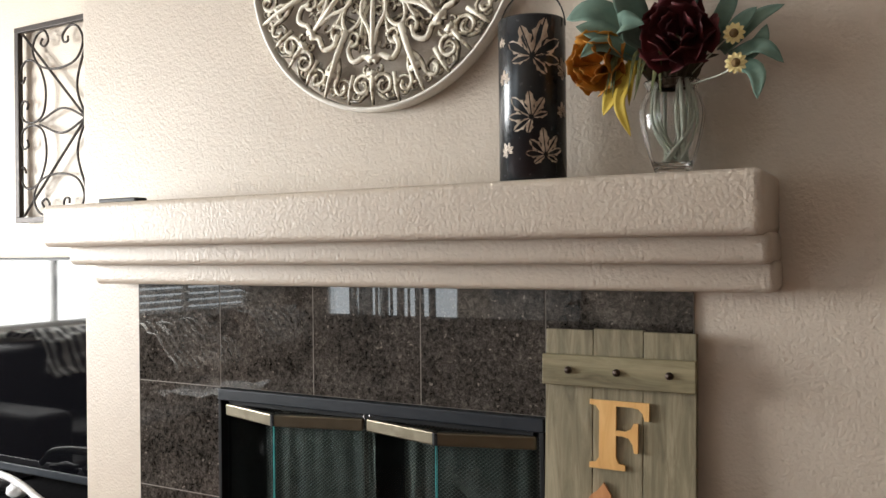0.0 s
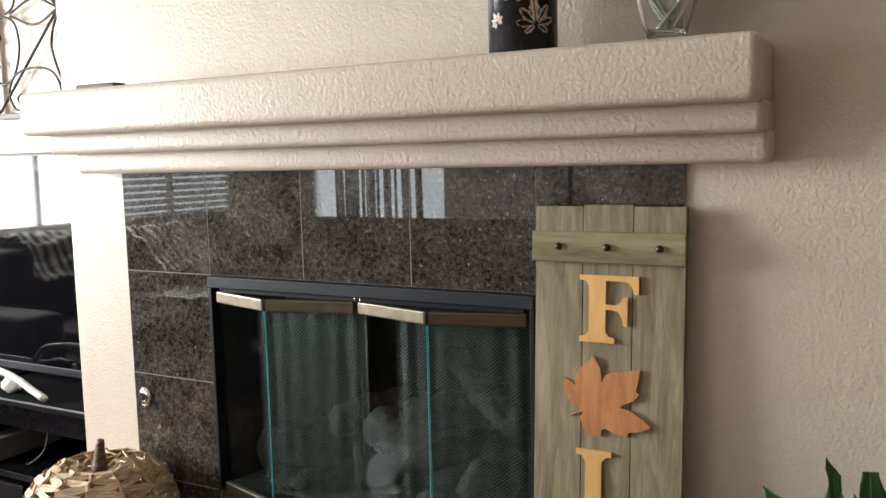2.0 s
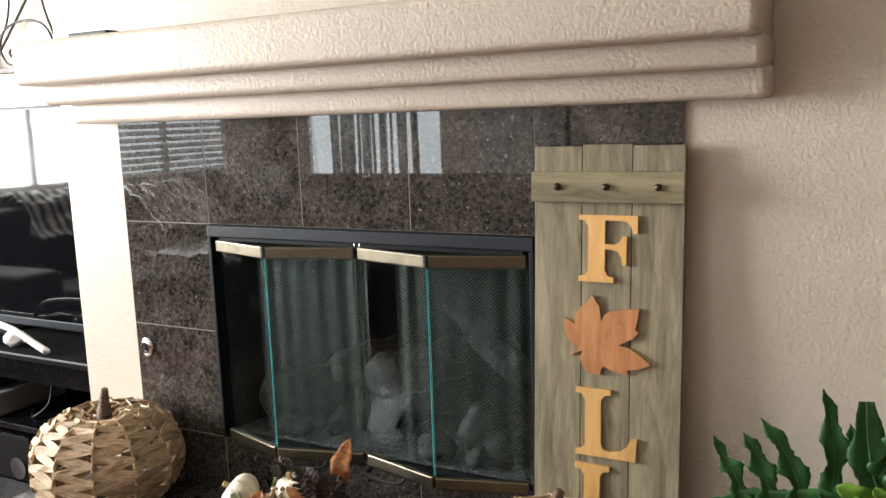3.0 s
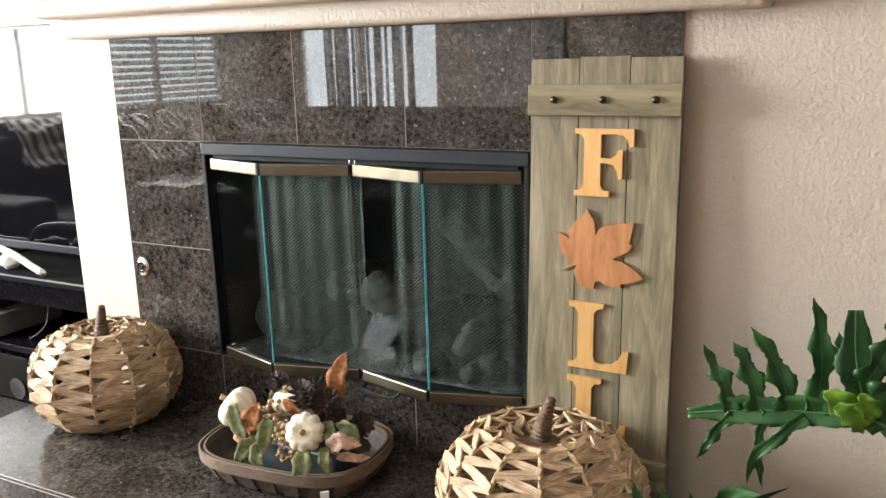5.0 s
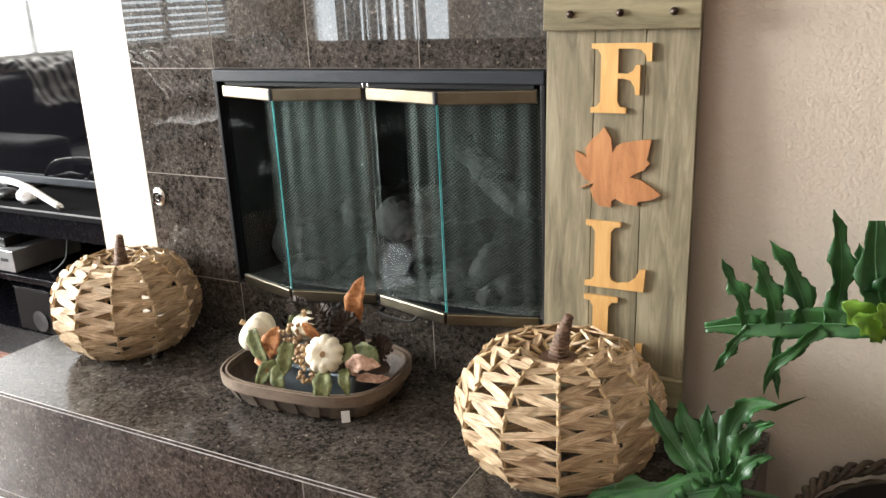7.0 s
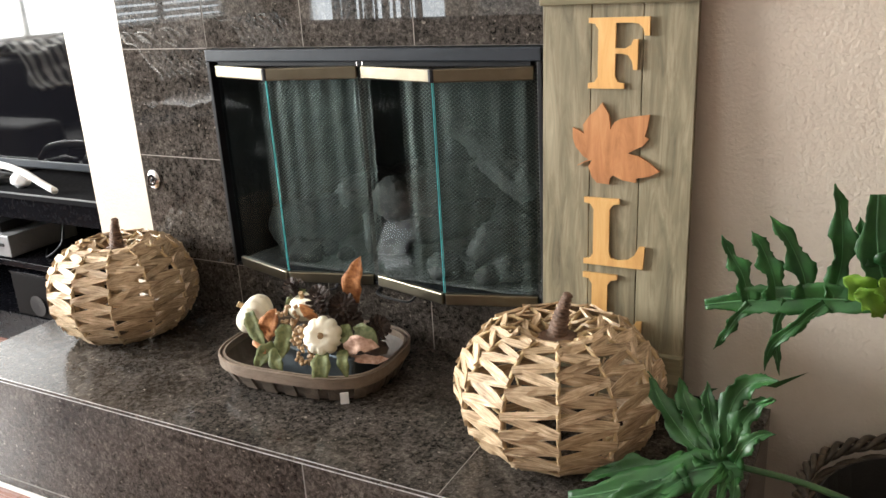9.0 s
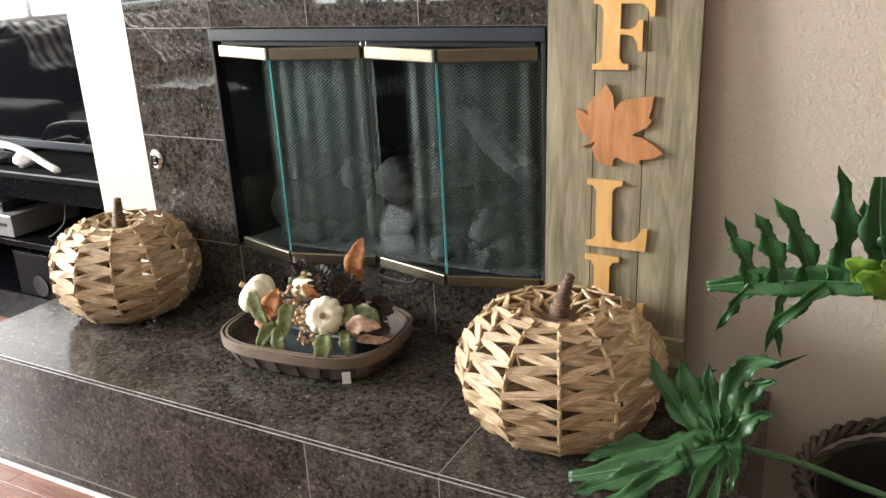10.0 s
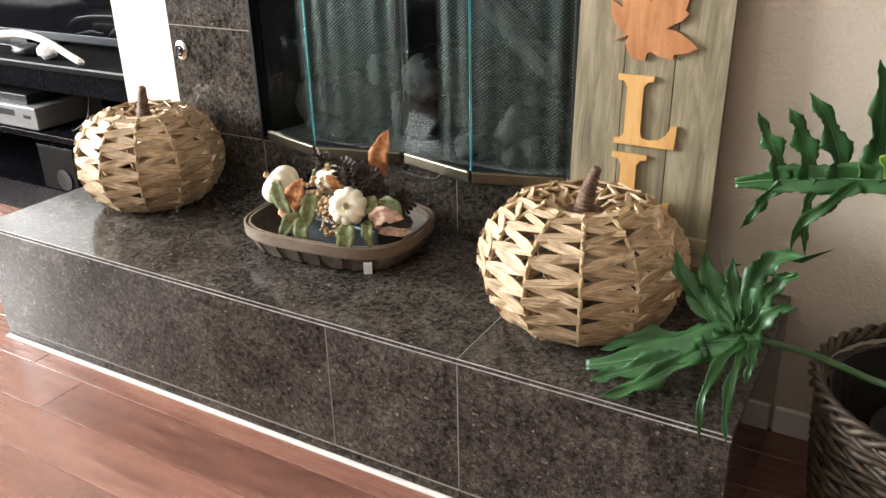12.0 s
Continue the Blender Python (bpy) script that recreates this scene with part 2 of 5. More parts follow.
CREAM = surface("cream_gourd_skin", (0.76, 0.70, 0.53), (0.88, 0.84, 0.70), 9, (0.38, 0.5))
GOURD_STEM = surface("dry_gourd_stem", (0.25, 0.16, 0.08), (0.42, 0.29, 0.16), 60, (0.7, 0.85))
CONE = surface("dark_pine_cone", (0.018, 0.011, 0.008), (0.065, 0.04, 0.03), 60, (0.55, 0.75))
BERRY = surface("bronze_berry", (0.27, 0.17, 0.085), (0.48, 0.33, 0.19), 40, (0.3, 0.45))
SAGE = leaf_material("sage_green_fabric_leaf", (0.055, 0.072, 0.022), (0.22, 0.235, 0.10), 0.6, 70, 0.7)
RUST = leaf_material("rust_orange_fabric_leaf", (0.20, 0.06, 0.02), (0.62, 0.29, 0.12), 0.6, 90, 0.7)
DRY_PINK = leaf_material("dry_pinkish_leaf", (0.26, 0.13, 0.08), (0.66, 0.46, 0.36), 0.65, 80, 0.8)
GREEN = leaf_material("glossy_green_leaf", (0.007, 0.040, 0.010), (0.028, 0.108, 0.024), 0.42)
GREEN_YOUNG = leaf_material("young_green_leaf", (0.06, 0.15, 0.015), (0.16, 0.30, 0.03), 0.3)
VEIN = leaf_material("pale_green_vein", (0.035, 0.11, 0.04), (0.07, 0.18, 0.07), 0.4)
PETIOLE = leaf_material("green_petiole", (0.03, 0.075, 0.03), (0.06, 0.13, 0.05), 0.4)
EUCA = leaf_material("blue_green_leaf", (0.085, 0.15, 0.12), (0.17, 0.26, 0.21), 0.6)
ROSE = leaf_material("burgundy_petal", (0.035, 0.004, 0.006), (0.11, 0.012, 0.016), 0.7)
AMBER_PETAL = leaf_material("amber_petal", (0.30, 0.10, 0.012), (0.52, 0.26, 0.035), 0.7)
YELLOW_LEAF = leaf_material("yellow_leaf", (0.42, 0.29, 0.03), (0.60, 0.46, 0.07), 0.6)
DAISY = surface("pale_yellow_petal", (0.55, 0.43, 0.17), (0.72, 0.6, 0.3), 40, (0.6, 0.8))
DAISY_EYE = surface("brown_flower_centre", (0.10, 0.06, 0.02), (0.2, 0.12, 0.04), 80, (0.7, 0.9))
VASE_GLASS = glass_material("clear_vase_glass", (0.97, 0.98, 0.98), 0.015)
PALE_STEM = surface("pale_green_stem", (0.42, 0.48, 0.38), (0.72, 0.76, 0.66), 30, (0.4, 0.6))
LANTERN_METAL = surface("black_lantern_metal", (0.012, 0.014, 0.017), (0.03, 0.034, 0.04), 10, (0.16, 0.28), metal=0.3, relief=0.06, relief_scale=160)
MICA = surface("tan_cutout_inside", (0.20, 0.13, 0.085), (0.66, 0.56, 0.45), 45, (0.4, 0.6))
MEDALLION = antiqued_material()
RIM_IVORY = surface("ivory_rim", (0.68, 0.65, 0.59), (0.82, 0.80, 0.74), 20, (0.4, 0.55))
IRON = surface("dark_wrought_iron", (0.018, 0.013, 0.011), (0.04, 0.03, 0.026), 30, (0.4, 0.6), metal=0.4)
TV_SCREEN = surface("glossy_black_screen", (0.003, 0.003, 0.004), (0.004, 0.004, 0.005), 3, (0.03, 0.05), shine=0.3)
BLACK_GLOSS = surface("glossy_black_lacquer", (0.002, 0.002, 0.003), (0.004, 0.004, 0.005), 8, (0.2, 0.3), shine=0.07)
BLACK_PLASTIC = surface("black_plastic", (0.007, 0.007, 0.008), (0.016, 0.016, 0.016), 30, (0.4, 0.55), shine=0.25)
MATT_BLACK = surface("matt_black_laminate", (0.003, 0.003, 0.004), (0.006, 0.006, 0.007), 12, (0.75, 0.9), shine=0.05)
SPEAKER = surface("brown_black_cloth", (0.004, 0.004, 0.004), (0.008, 0.007, 0.007), 120, (0.6, 0.8), shine=0.06)
SILVER = surface("silver_plastic", (0.20, 0.205, 0.21), (0.29, 0.295, 0.30), 20, (0.28, 0.4), metal=0.5)
WHITE_PLASTIC = surface("white_plastic", (0.66, 0.67, 0.68), (0.8, 0.8, 0.8), 10, (0.25, 0.4))
BASKET = wood_material("dark_woven_willow", (0.014, 0.009, 0.005), (0.036, 0.024, 0.013), (0.10, 0.07, 0.038), (3, 3, 3), 0.5, 0.6)
# near-black so that the shade inside the basket is in the lining's colour
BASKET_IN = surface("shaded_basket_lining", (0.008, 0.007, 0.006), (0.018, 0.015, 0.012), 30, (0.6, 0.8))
SOFA = surface("dark_brown_upholstery", (0.012, 0.010, 0.009), (0.026, 0.021, 0.018), 6, (0.6, 0.8), relief=0.3, relief_scale=150)
ZEBRA = zebra_material()
BLANKET = surface("white_blanket", (0.78, 0.78, 0.78), (0.88, 0.88, 0.88), 14, (0.8, 0.9), relief=0.5, relief_scale=60)
CURTAIN = surface("white_sheer_curtain", (0.7, 0.74, 0.76), (0.84, 0.86, 0.87), 5, (0.8, 0.9))
GREY_DOOR = surface("pale_grey_door_paint", (0.42, 0.42, 0.41), (0.52, 0.52, 0.51), 4, (0.4, 0.55))
OUTSIDE = glow_material("bright_hazy_outdoors", (0.86, 0.95, 1.0), 8.0)


# ---- building helpers ----
def part(name, bm, material, parent=None, label="", smooth=False):
    me = bpy.data.meshes.new(name)
    bmesh.ops.recalc_face_normals(bm, faces=bm.faces)
    if smooth:
        for f in bm.faces:
            f.smooth = True
    bm.to_mesh(me)
    bm.free()
    me.materials.append(material)
    ob = new(name, me)
    ob.parent = parent
    if label:
        tagged(ob, label)
    return ob


def thing(name, label, category, place=(0, 0, 0), group="", kind=""):
    ob = new(name)
    ob.location = place
    ob.empty_display_size = 0.05
    return tagged(ob, label, category, group, kind)


def box(x0, x1, y0, y1, z0, z1, bev=0.0, seg=2, bm=None):
    own = bm is None
    bm = bm or bmesh.new()
    q = bmesh.ops.create_cube(bm, size=1)["verts"]
    for v in q:
        v.co = Vector(((x0 + x1) / 2 + v.co.x * (x1 - x0), (y0 + y1) / 2 + v.co.y * (y1 - y0), (z0 + z1) / 2 + v.co.z * (z1 - z0)))
    if bev and own:
        bmesh.ops.bevel(bm, geom=bm.edges[:], offset=bev, segments=seg, affect="EDGES", profile=0.5)
    return bm


def spline(pts, steps=6):
    """A smooth line through the points."""
    p = [Vector(q) for q in pts]
    if len(p) < 3:
        return [p[0].lerp(p[-1], i / steps) for i in range(steps + 1)]
    p = [2 * p[0] - p[1], *p, 2 * p[-1] - p[-2]]
    out = []
    for i in range(1, len(p) - 2):
        a, b, c, d = p[i - 1 : i + 3]
        for k in range(steps):
            t = k / steps
            out.append(0.5 * (2 * b + (c - a) * t + (2 * a - 5 * b + 4 * c - d) * t * t + (3 * b - a - 3 * c + d) * t ** 3))
    return out + [p[-2]]


def tube(bm, pts, r, n=6, closed=False, flat=1.0, caps=True):
    """A round bar along the points; r may be a list."""
    pts = [Vector(p) for p in pts]
    rings, up = [], None
    for i, p in enumerate(pts):
        a = pts[i - 1] if (i or closed) else p
        c = pts[(i + 1) % len(pts)] if (i < len(pts) - 1 or closed) else p
        t = (c - a).normalized() if (c - a).length > 1e-9 else Vector((0, 0, 1))
        if up is None:
            up = t.orthogonal().normalized()
        up = (up - t * up.dot(t)).normalized()
        side = t.cross(up)
        k = r[i] if isinstance(r, (list, tuple)) else r
        rings.append([bm.verts.new(p + (up * math.cos(2 * math.pi * j / n) * flat + side * math.sin(2 * math.pi * j / n)) * k) for j in range(n)])
    for i in range(len(rings) - (0 if closed else 1)):
        a, b = rings[i], rings[(i + 1) % len(rings)]
        for j in range(n):
            bm.faces.new((a[j], a[(j + 1) % n], b[(j + 1) % n], b[j]))
    if caps and not closed:
        bm.faces.new(rings[0][::-1])
        bm.faces.new(rings[-1])
    return bm


def lathe(profile, n=24, lobes=0, depth=0.0, place=(0, 0, 0), close=True):
    """Turned form about the vertical; lobes presses grooves into it."""
    bm = bmesh.new()
    rings = []
    for r, z in profile:
        ring = []
        for j in range(n):
            a = 2 * math.pi * j / n
            k = r * (1 - depth * (1 - abs(math.sin(lobes * a / 2)) ** 0.6)) if lobes else r
            ring.append(bm.verts.new((place[0] + k * math.cos(a), place[1] + k * math.sin(a), place[2] + z)))
        rings.append(ring)
    for a, b in zip(rings, rings[1:]):
        for j in range(n):
            bm.faces.new((a[j], a[(j + 1) % n], b[(j + 1) % n], b[j]))
    if close:
        bm.faces.new(rings[0][::-1])
        bm.faces.new(rings[-1])
    return bm


def plate(outline, thick, bev=0.0):
    """A flat cut-out in x and z, its back at y = 0 and its face at y = -thick."""
    bm = bmesh.new()
    f = bm.faces.new([bm.verts.new((x, 0, z)) for x, z in outline])
    g = bmesh.ops.extrude_face_region(bm, geom=[f])
    for v in g["geom"]:
        if isinstance(v, bmesh.types.BMVert):
            v.co.y -= thick
    bmesh.ops.triangulate(bm, faces=[f for f in bm.faces if len(f.verts) > 4])
    return bm


def blade(bm, pts, width, face, jag=0.0, fold=0.18, seed=0, steps=5, shape=None, across=4):
    """A leaf or lobe along the points, its upper side turned to face, with a creased midrib and an uneven margin."""
    line = spline(pts, steps)
    rnd = random.Random(seed)
    rows, face = [], Vector(face).normalized()
    m = len(line) - 1
    ph = rnd.uniform(0, 6)
    for i, p in enumerate(line):
        t = i / m
        tan = (line[min(i + 1, m)] - line[max(i - 1, 0)]).normalized()
        side = tan.cross(face)
        side = side.normalized() if side.length > 1e-4 else tan.orthogonal().normalized()
        nor = side.cross(tan).normalized()
        w = width * (shape(t) if shape else (math.sin(math.pi * min(1, 0.16 + 0.84 * t)) ** 0.75))
        row = []
        for k in range(across + 1):
            s = 2 * k / across - 1
            j = 1 + jag * (rnd.uniform(-1, 1) * 0.6 + math.sin(t * 17 + ph + s)) * (abs(s) > 0.9)
            lift = fold * abs(s) * w + jag * 0.5 * w * math.sin(t * 13 + ph + 2 * s) * abs(s)
            row.append(bm.verts.new(p + side * s * w * j * 0.5 + nor * lift))
        rows.append(row)
    for a, b in zip(rows, rows[1:]):
        for k in range(across):
            bm.faces.new((a[k], a[k + 1], b[k + 1], b[k]))
    return bm


def thicken(bm, d):
    """Gives a sheet a little thickness."""
    faces = bm.faces[:]
    bm.normal_update()
    bmesh.ops.solidify(bm, geom=faces, thickness=d)
    return bm


# ---- the room ----
LEFT, REAR, RIGHT, NICHE, TOP = -4.09, -4.79, 9.5, 0.6, 4.2
WALL = 0.008          # front of the chimney wall, behind the tile faces at 0
CORNER = -0.999       # free corner of the chimney breast

part("floor", box(LEFT, RIGHT, REAR, NICHE, -0.1, -0.009), FLOOR_BASE)
FLOOR = tagged(bpy.data.objects["floor"], "red-brown wood laminate floor with long glossy planks", "floor", kind="structure")
part("ceiling", box(LEFT - 0.15, RIGHT + 0.15, REAR - 0.15, NICHE + 0.15, TOP, TOP + 0.1), CEILING)
tagged(bpy.data.objects["ceiling"], "plain white painted ceiling", "ceiling", kind="structure")


def wall(name, *blocks, label="beige wall with orange-peel texture", round_at=None):
    bm = bmesh.new()
    for b in blocks:
        box(*b, bm=bm)
    if round_at:
        edge = [e for e in bm.edges if all(abs(v.co.x - round_at[0]) + abs(v.co.y - round_at[1]) < 1e-4 for v in e.verts)]
        bmesh.ops.bevel(bm, geom=edge, offset=0.01, segments=4, affect="EDGES", profile=0.5)
    ob = part(name, bm, STUCCO)
    return tagged(ob, label, "wall", kind="structure")


OX, OZ0, OZ1 = 0.4575, 0.485, 1.069     # fire opening
CH = wall("wall_chimney",
     (CORNER, -OX, WALL, NICHE, 0, TOP), (OX, RIGHT, WALL, 0.13, 0, TOP), (-OX, OX, WALL, 0.13, OZ1, TOP), (-OX, OX, WALL, 0.13, 0, OZ0),
     round_at=(CORNER, WALL), label="beige stucco chimney breast wall around the fireplace")
wall("wall_north", (LEFT - 0.12, CORNER + 0.12, NICHE, NICHE + 0.12, 0, TOP))
wall("wall_east", (RIGHT, RIGHT + 0.12, REAR, WALL, 0, TOP))
WY0, WY1, WZ0, WZ1 = -4.165, -0.62, 0.915, 2.365     # side window
wall("wall_west", (LEFT - 0.12, LEFT, REAR - 0.12, WY0, 0, TOP), (LEFT - 0.12, LEFT, WY1, NICHE, 0, TOP),
     (LEFT - 0.12, LEFT, WY0, WY1, 0, WZ0), (LEFT - 0.12, LEFT, WY0, WY1, WZ1, TOP))
RX0, RX1, RZ0, RZ1 = -3.775, -2.30, 0.752, 2.59    # rear window
wall("wall_south", (LEFT, RX0, REAR - 0.12, REAR, 0, TOP), (RX1, RIGHT + 0.12, REAR - 0.12, REAR, 0, TOP),
     (RX0, RX1, REAR - 0.12, REAR, 0, RZ0), (RX0, RX1, REAR - 0.12, REAR, RZ1, TOP))

# bright outdoors behind both windows
part("backdrop", box(LEFT - 1.6, LEFT - 1.55, -7.0, 1.5, 0, 4.5), OUTSIDE)
tagged(bpy.data.objects["backdrop"], "bright hazy daylight outside the windows", "backdrop", kind="structure")
part("backdrop", box(-6.0, 0, REAR - 1.6, REAR - 1.55, 0, 4.5), OUTSIDE)
tagged(bpy.data.objects["backdrop.001"], "bright hazy daylight outside the windows", "backdrop", kind="structure")

win = thing("window_1", "white framed side window with half-open white blinds", "window", kind="structure")
for y in (WY0, -3.45, -2.58, -1.6, WY1 - 0.04):
    part("window_frame", box(LEFT - 0.09, LEFT - 0.045, y, y + 0.04, WZ0, WZ1, 0.004), WHITE_PAINT, win)
for z in (WZ0, WZ1 - 0.04):
    part("window_frame", box(LEFT - 0.088, LEFT - 0.047, WY0, WY1, z, z + 0.04, 0.004), WHITE_PAINT, win)
part("window_sill", box(LEFT - 0.04, LEFT + 0.05, WY0 - 0.03, WY1 + 0.03, WZ0 - 0.03, WZ0 - 0.002, 0.005), WHITE_PAINT, win)
for i in range(26):
    bm = box(-0.030, 0.030, WY0 + 0.01, -2.56, -0.0015, 0.0015)
    bmesh.ops.transform(bm, matrix=Matrix.Translation((LEFT - 0.015, 0, WZ0 + 0.04 + i * 0.0535)) @ Matrix.Rotation(radians(32), 4, "Y"), verts=bm.verts)
    part("slat", bm, WHITE_PAINT, win)
rear = thing("window_2", "white framed rear window behind sheer curtains", "window", kind="structure")
for x in (RX0, -3.15, RX1 - 0.04):
    part("window_frame", box(x, x + 0.04, REAR - 0.09, REAR - 0.045, RZ0, RZ1, 0.004), WHITE_PAINT, rear)

# curtains hang as gathered strips with bright gaps between
cur = thing("curtain", "white gathered curtain strips over the rear window", "curtain")
rnd = random.Random(4)
x = -3.40
while x < -2.475:
    w = rnd.uniform(0.022, 0.075)
    bm = bmesh.new()
    tube(bm, [(x, REAR + 0.04, 0.565), (x + rnd.uniform(-0.01, 0.01), REAR + 0.045, 1.4), (x, REAR + 0.04, 2.61)], w / 2, 8, flat=0.6)
    part("pleat", bm, CURTAIN, cur, smooth=True)
    x += w + rnd.choice((0.005, 0.015, 0.062))
part("curtain_rod", tube(bmesh.new(), [(-3.95, REAR + 0.05, 2.62), (-2.15, REAR + 0.05, 2.62)], 0.012, 8), BLACK_METAL, cur)

door = thing("door_1", "pale grey panel door in the rear wall", "door", kind="structure")
part("door_leaf", box(-1.98, -1.17, REAR, REAR + 0.035, 0.0, 2.03, 0.003), GREY_DOOR, door)
for z0, z1 in ((0.2, 0.9), (1.05, 1.85)):
    part("door_panel", box(-1.86, -1.29, REAR + 0.035, REAR + 0.043, z0, z1, 0.004), GREY_DOOR, door)
part("door_knob", lathe([(0.012, 0), (0.012, 0.03), (0.028, 0.045), (0.028, 0.06), (0.01, 0.07)], 16), CHROME, door).matrix_world = Matrix.Translation((-1.24, REAR + 0.035, 1.0)) @ Matrix.Rotation(radians(-90), 4, "X")

base = part("baseboard", box(0.945, RIGHT, WALL - 0.014, WALL, 0.0, 0.064, 0.004), WHITE_PAINT)
tagged(base, "white painted baseboard beside the hearth", "baseboard", kind="structure")
base = part("baseboard", box(LEFT, CORNER, NICHE - 0.014, NICHE, 0.0, 0.085, 0.004), WHITE_PAINT)
tagged(base, "white painted baseboard in the alcove", "baseboard", kind="structure")

# ---- firebox ----
fb = thing("firebox", "soot-dark brick firebox behind the glass doors", "firebox", kind="structure")
part("firebox_floor", box(-0.47, 0.47, 0.02, 0.55, OZ0 - 0.05, OZ0 + 0.012), ASH, fb)
part("firebox_back", box(-0.36, 0.36, 0.50, 0.56, OZ0, OZ1 + 0.1), SOOT, fb)
part("firebox_hood", box(-0.47, 0.47, 0.13, 0.55, OZ1 + 0.1, OZ1 + 0.14), SOOT, fb)
for s in (-1, 1):
    bm = bmesh.new()
    a = [(s * OX, 0.02), (s * 0.35, 0.52), (s * 0.40, 0.56), (s * (OX + 0.05), 0.13)]
    lo = [bm.verts.new((x, y, OZ0)) for x, y in a]
    hi = [bm.verts.new((x, y, OZ1 + 0.1)) for x, y in a]
    for i in range(4):
        bm.faces.new((lo[i], lo[(i + 1) % 4], hi[(i + 1) % 4], hi[i]))
    bm.faces.new(lo[::-1])
    bm.faces.new(hi)
    part("firebox_side", bm, SOOT, fb)


def lumpy(place, size, seed, turn=0):
    bm = bmesh.new()
    bmesh.ops.create_icosphere(bm, subdivisions=3, radius=1)
    m = Matrix.Translation(place) @ Matrix.Rotation(turn, 4, "Z") @ Matrix.Diagonal((*size, 1))
    for v in bm.verts:
        v.co *= 1 + 0.28 * noise.noise(v.co * 1.7 + Vector((seed, 0, 0))) + 0.1 * noise.noise(v.co * 5 + Vector((0, seed, 0)))
    bmesh.ops.transform(bm, matrix=m, verts=bm.verts)
    return bm


def log(place, length, r, turn, tilt, seed):
    """A ceramic log with bark ridges, knots and a rough sawn end."""
    bm = bmesh.new()
    n, seg = 30, 28
    pts = [(length * (i / n - 0.5), 0.012 * math.sin(i * 0.45 + seed), 0) for i in range(n + 1)]
    tube(bm, pts, [r * (1 + 0.10 * math.sin(i * 0.85 + seed)) * (0.86 if i in (0, n) else 1) for i in range(n + 1)], seg)
    for v in bm.verts:
        a = math.atan2(v.co.z, v.co.y)
        out = Vector((0, v.co.y, v.co.z)).normalized()
        ridge = noise.noise(Vector((v.co.x * 9 + seed, math.cos(a) * 3.2, math.sin(a) * 3.2)))
        chip = noise.noise(v.co * 70 + Vector((seed, 0, 0)))
        v.co += out * (0.016 * ridge + 0.006 * chip) + Vector((0.006 * chip, 0, 0))
    bmesh.ops.transform(bm, matrix=Matrix.Translation(place) @ Matrix.Rotation(turn, 4, "Z") @ Matrix.Rotation(tilt, 4, "Y"), verts=bm.verts)
    return bm


F0 = OZ0 + 0.012
# place, length, radius, turn from x, tilt: the sawn ends point out towards the room
for i, (p, ln, r, tn, tl) in enumerate((((-0.28, 0.30, F0 + 0.075), 0.44, 0.068, 1.30, 0.0), ((-0.02, 0.33, F0 + 0.065), 0.42, 0.062, 1.10, 0.0), ((0.24, 0.32, F0 + 0.065), 0.40, 0.060, 1.75, 0.0),
                                        ((-0.13, 0.29, F0 + 0.175), 0.36, 0.040, 1.42, 0.06), ((0.08, 0.28, F0 + 0.18), 0.40, 0.056, 1.02, -0.05), ((0.20, 0.27, F0 + 0.27), 0.36, 0.034, 2.5, -0.35))):
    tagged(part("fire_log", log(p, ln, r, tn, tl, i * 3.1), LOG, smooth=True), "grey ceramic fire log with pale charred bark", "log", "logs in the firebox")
rocks = random.Random(7)
for i in range(16):
    s = rocks.uniform(0.022, 0.05)
    x = rocks.choice((rocks.uniform(-0.34, -0.14), rocks.uniform(0.14, 0.36)))
    p = (x, rocks.uniform(0.07, 0.15), F0 + s * 0.6)
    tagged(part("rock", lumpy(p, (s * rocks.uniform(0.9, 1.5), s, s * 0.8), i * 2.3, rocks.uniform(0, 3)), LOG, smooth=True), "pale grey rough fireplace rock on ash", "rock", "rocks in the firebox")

# mesh curtains with folds, behind the doors
for x0, x1 in ((-0.335, 0.003), (0.085, 0.435)):
    bm = bmesh.new()
    uv = bm.loops.layers.uv.new("uv")
    cols = []
    run = 0.0
    last = None
    N = 90
    for i in range(N + 1):
        t = i / N
        x = x0 + (x1 - x0) * t
        e = abs(2 * t - 1) ** 3
        y = 0.038 + (0.0008 + 0.0032 * e) * math.sin(t * 42 + 1.5 * math.sin(t * 5))
        if last:
            run += math.hypot(x - last[0], y - last[1])
        last = (x, y)
        cols.append((bm.verts.new((x, y, OZ0 + 0.014)), bm.verts.new((x, y, OZ1 - 0.03)), run))
    for a, b in zip(cols, cols[1:]):
        f = bm.faces.new((a[0], b[0], b[1], a[1]))
        for lp, (u, v) in zip(f.loops, ((a[2], 0), (b[2], 0), (b[2], 0.55), (a[2], 0.55))):
            lp[uv].uv = (u, v)
    tagged(part("mesh_curtain", bm, MESH), "black woven wire mesh spark curtain hanging in folds", "spark screen", "spark curtains")

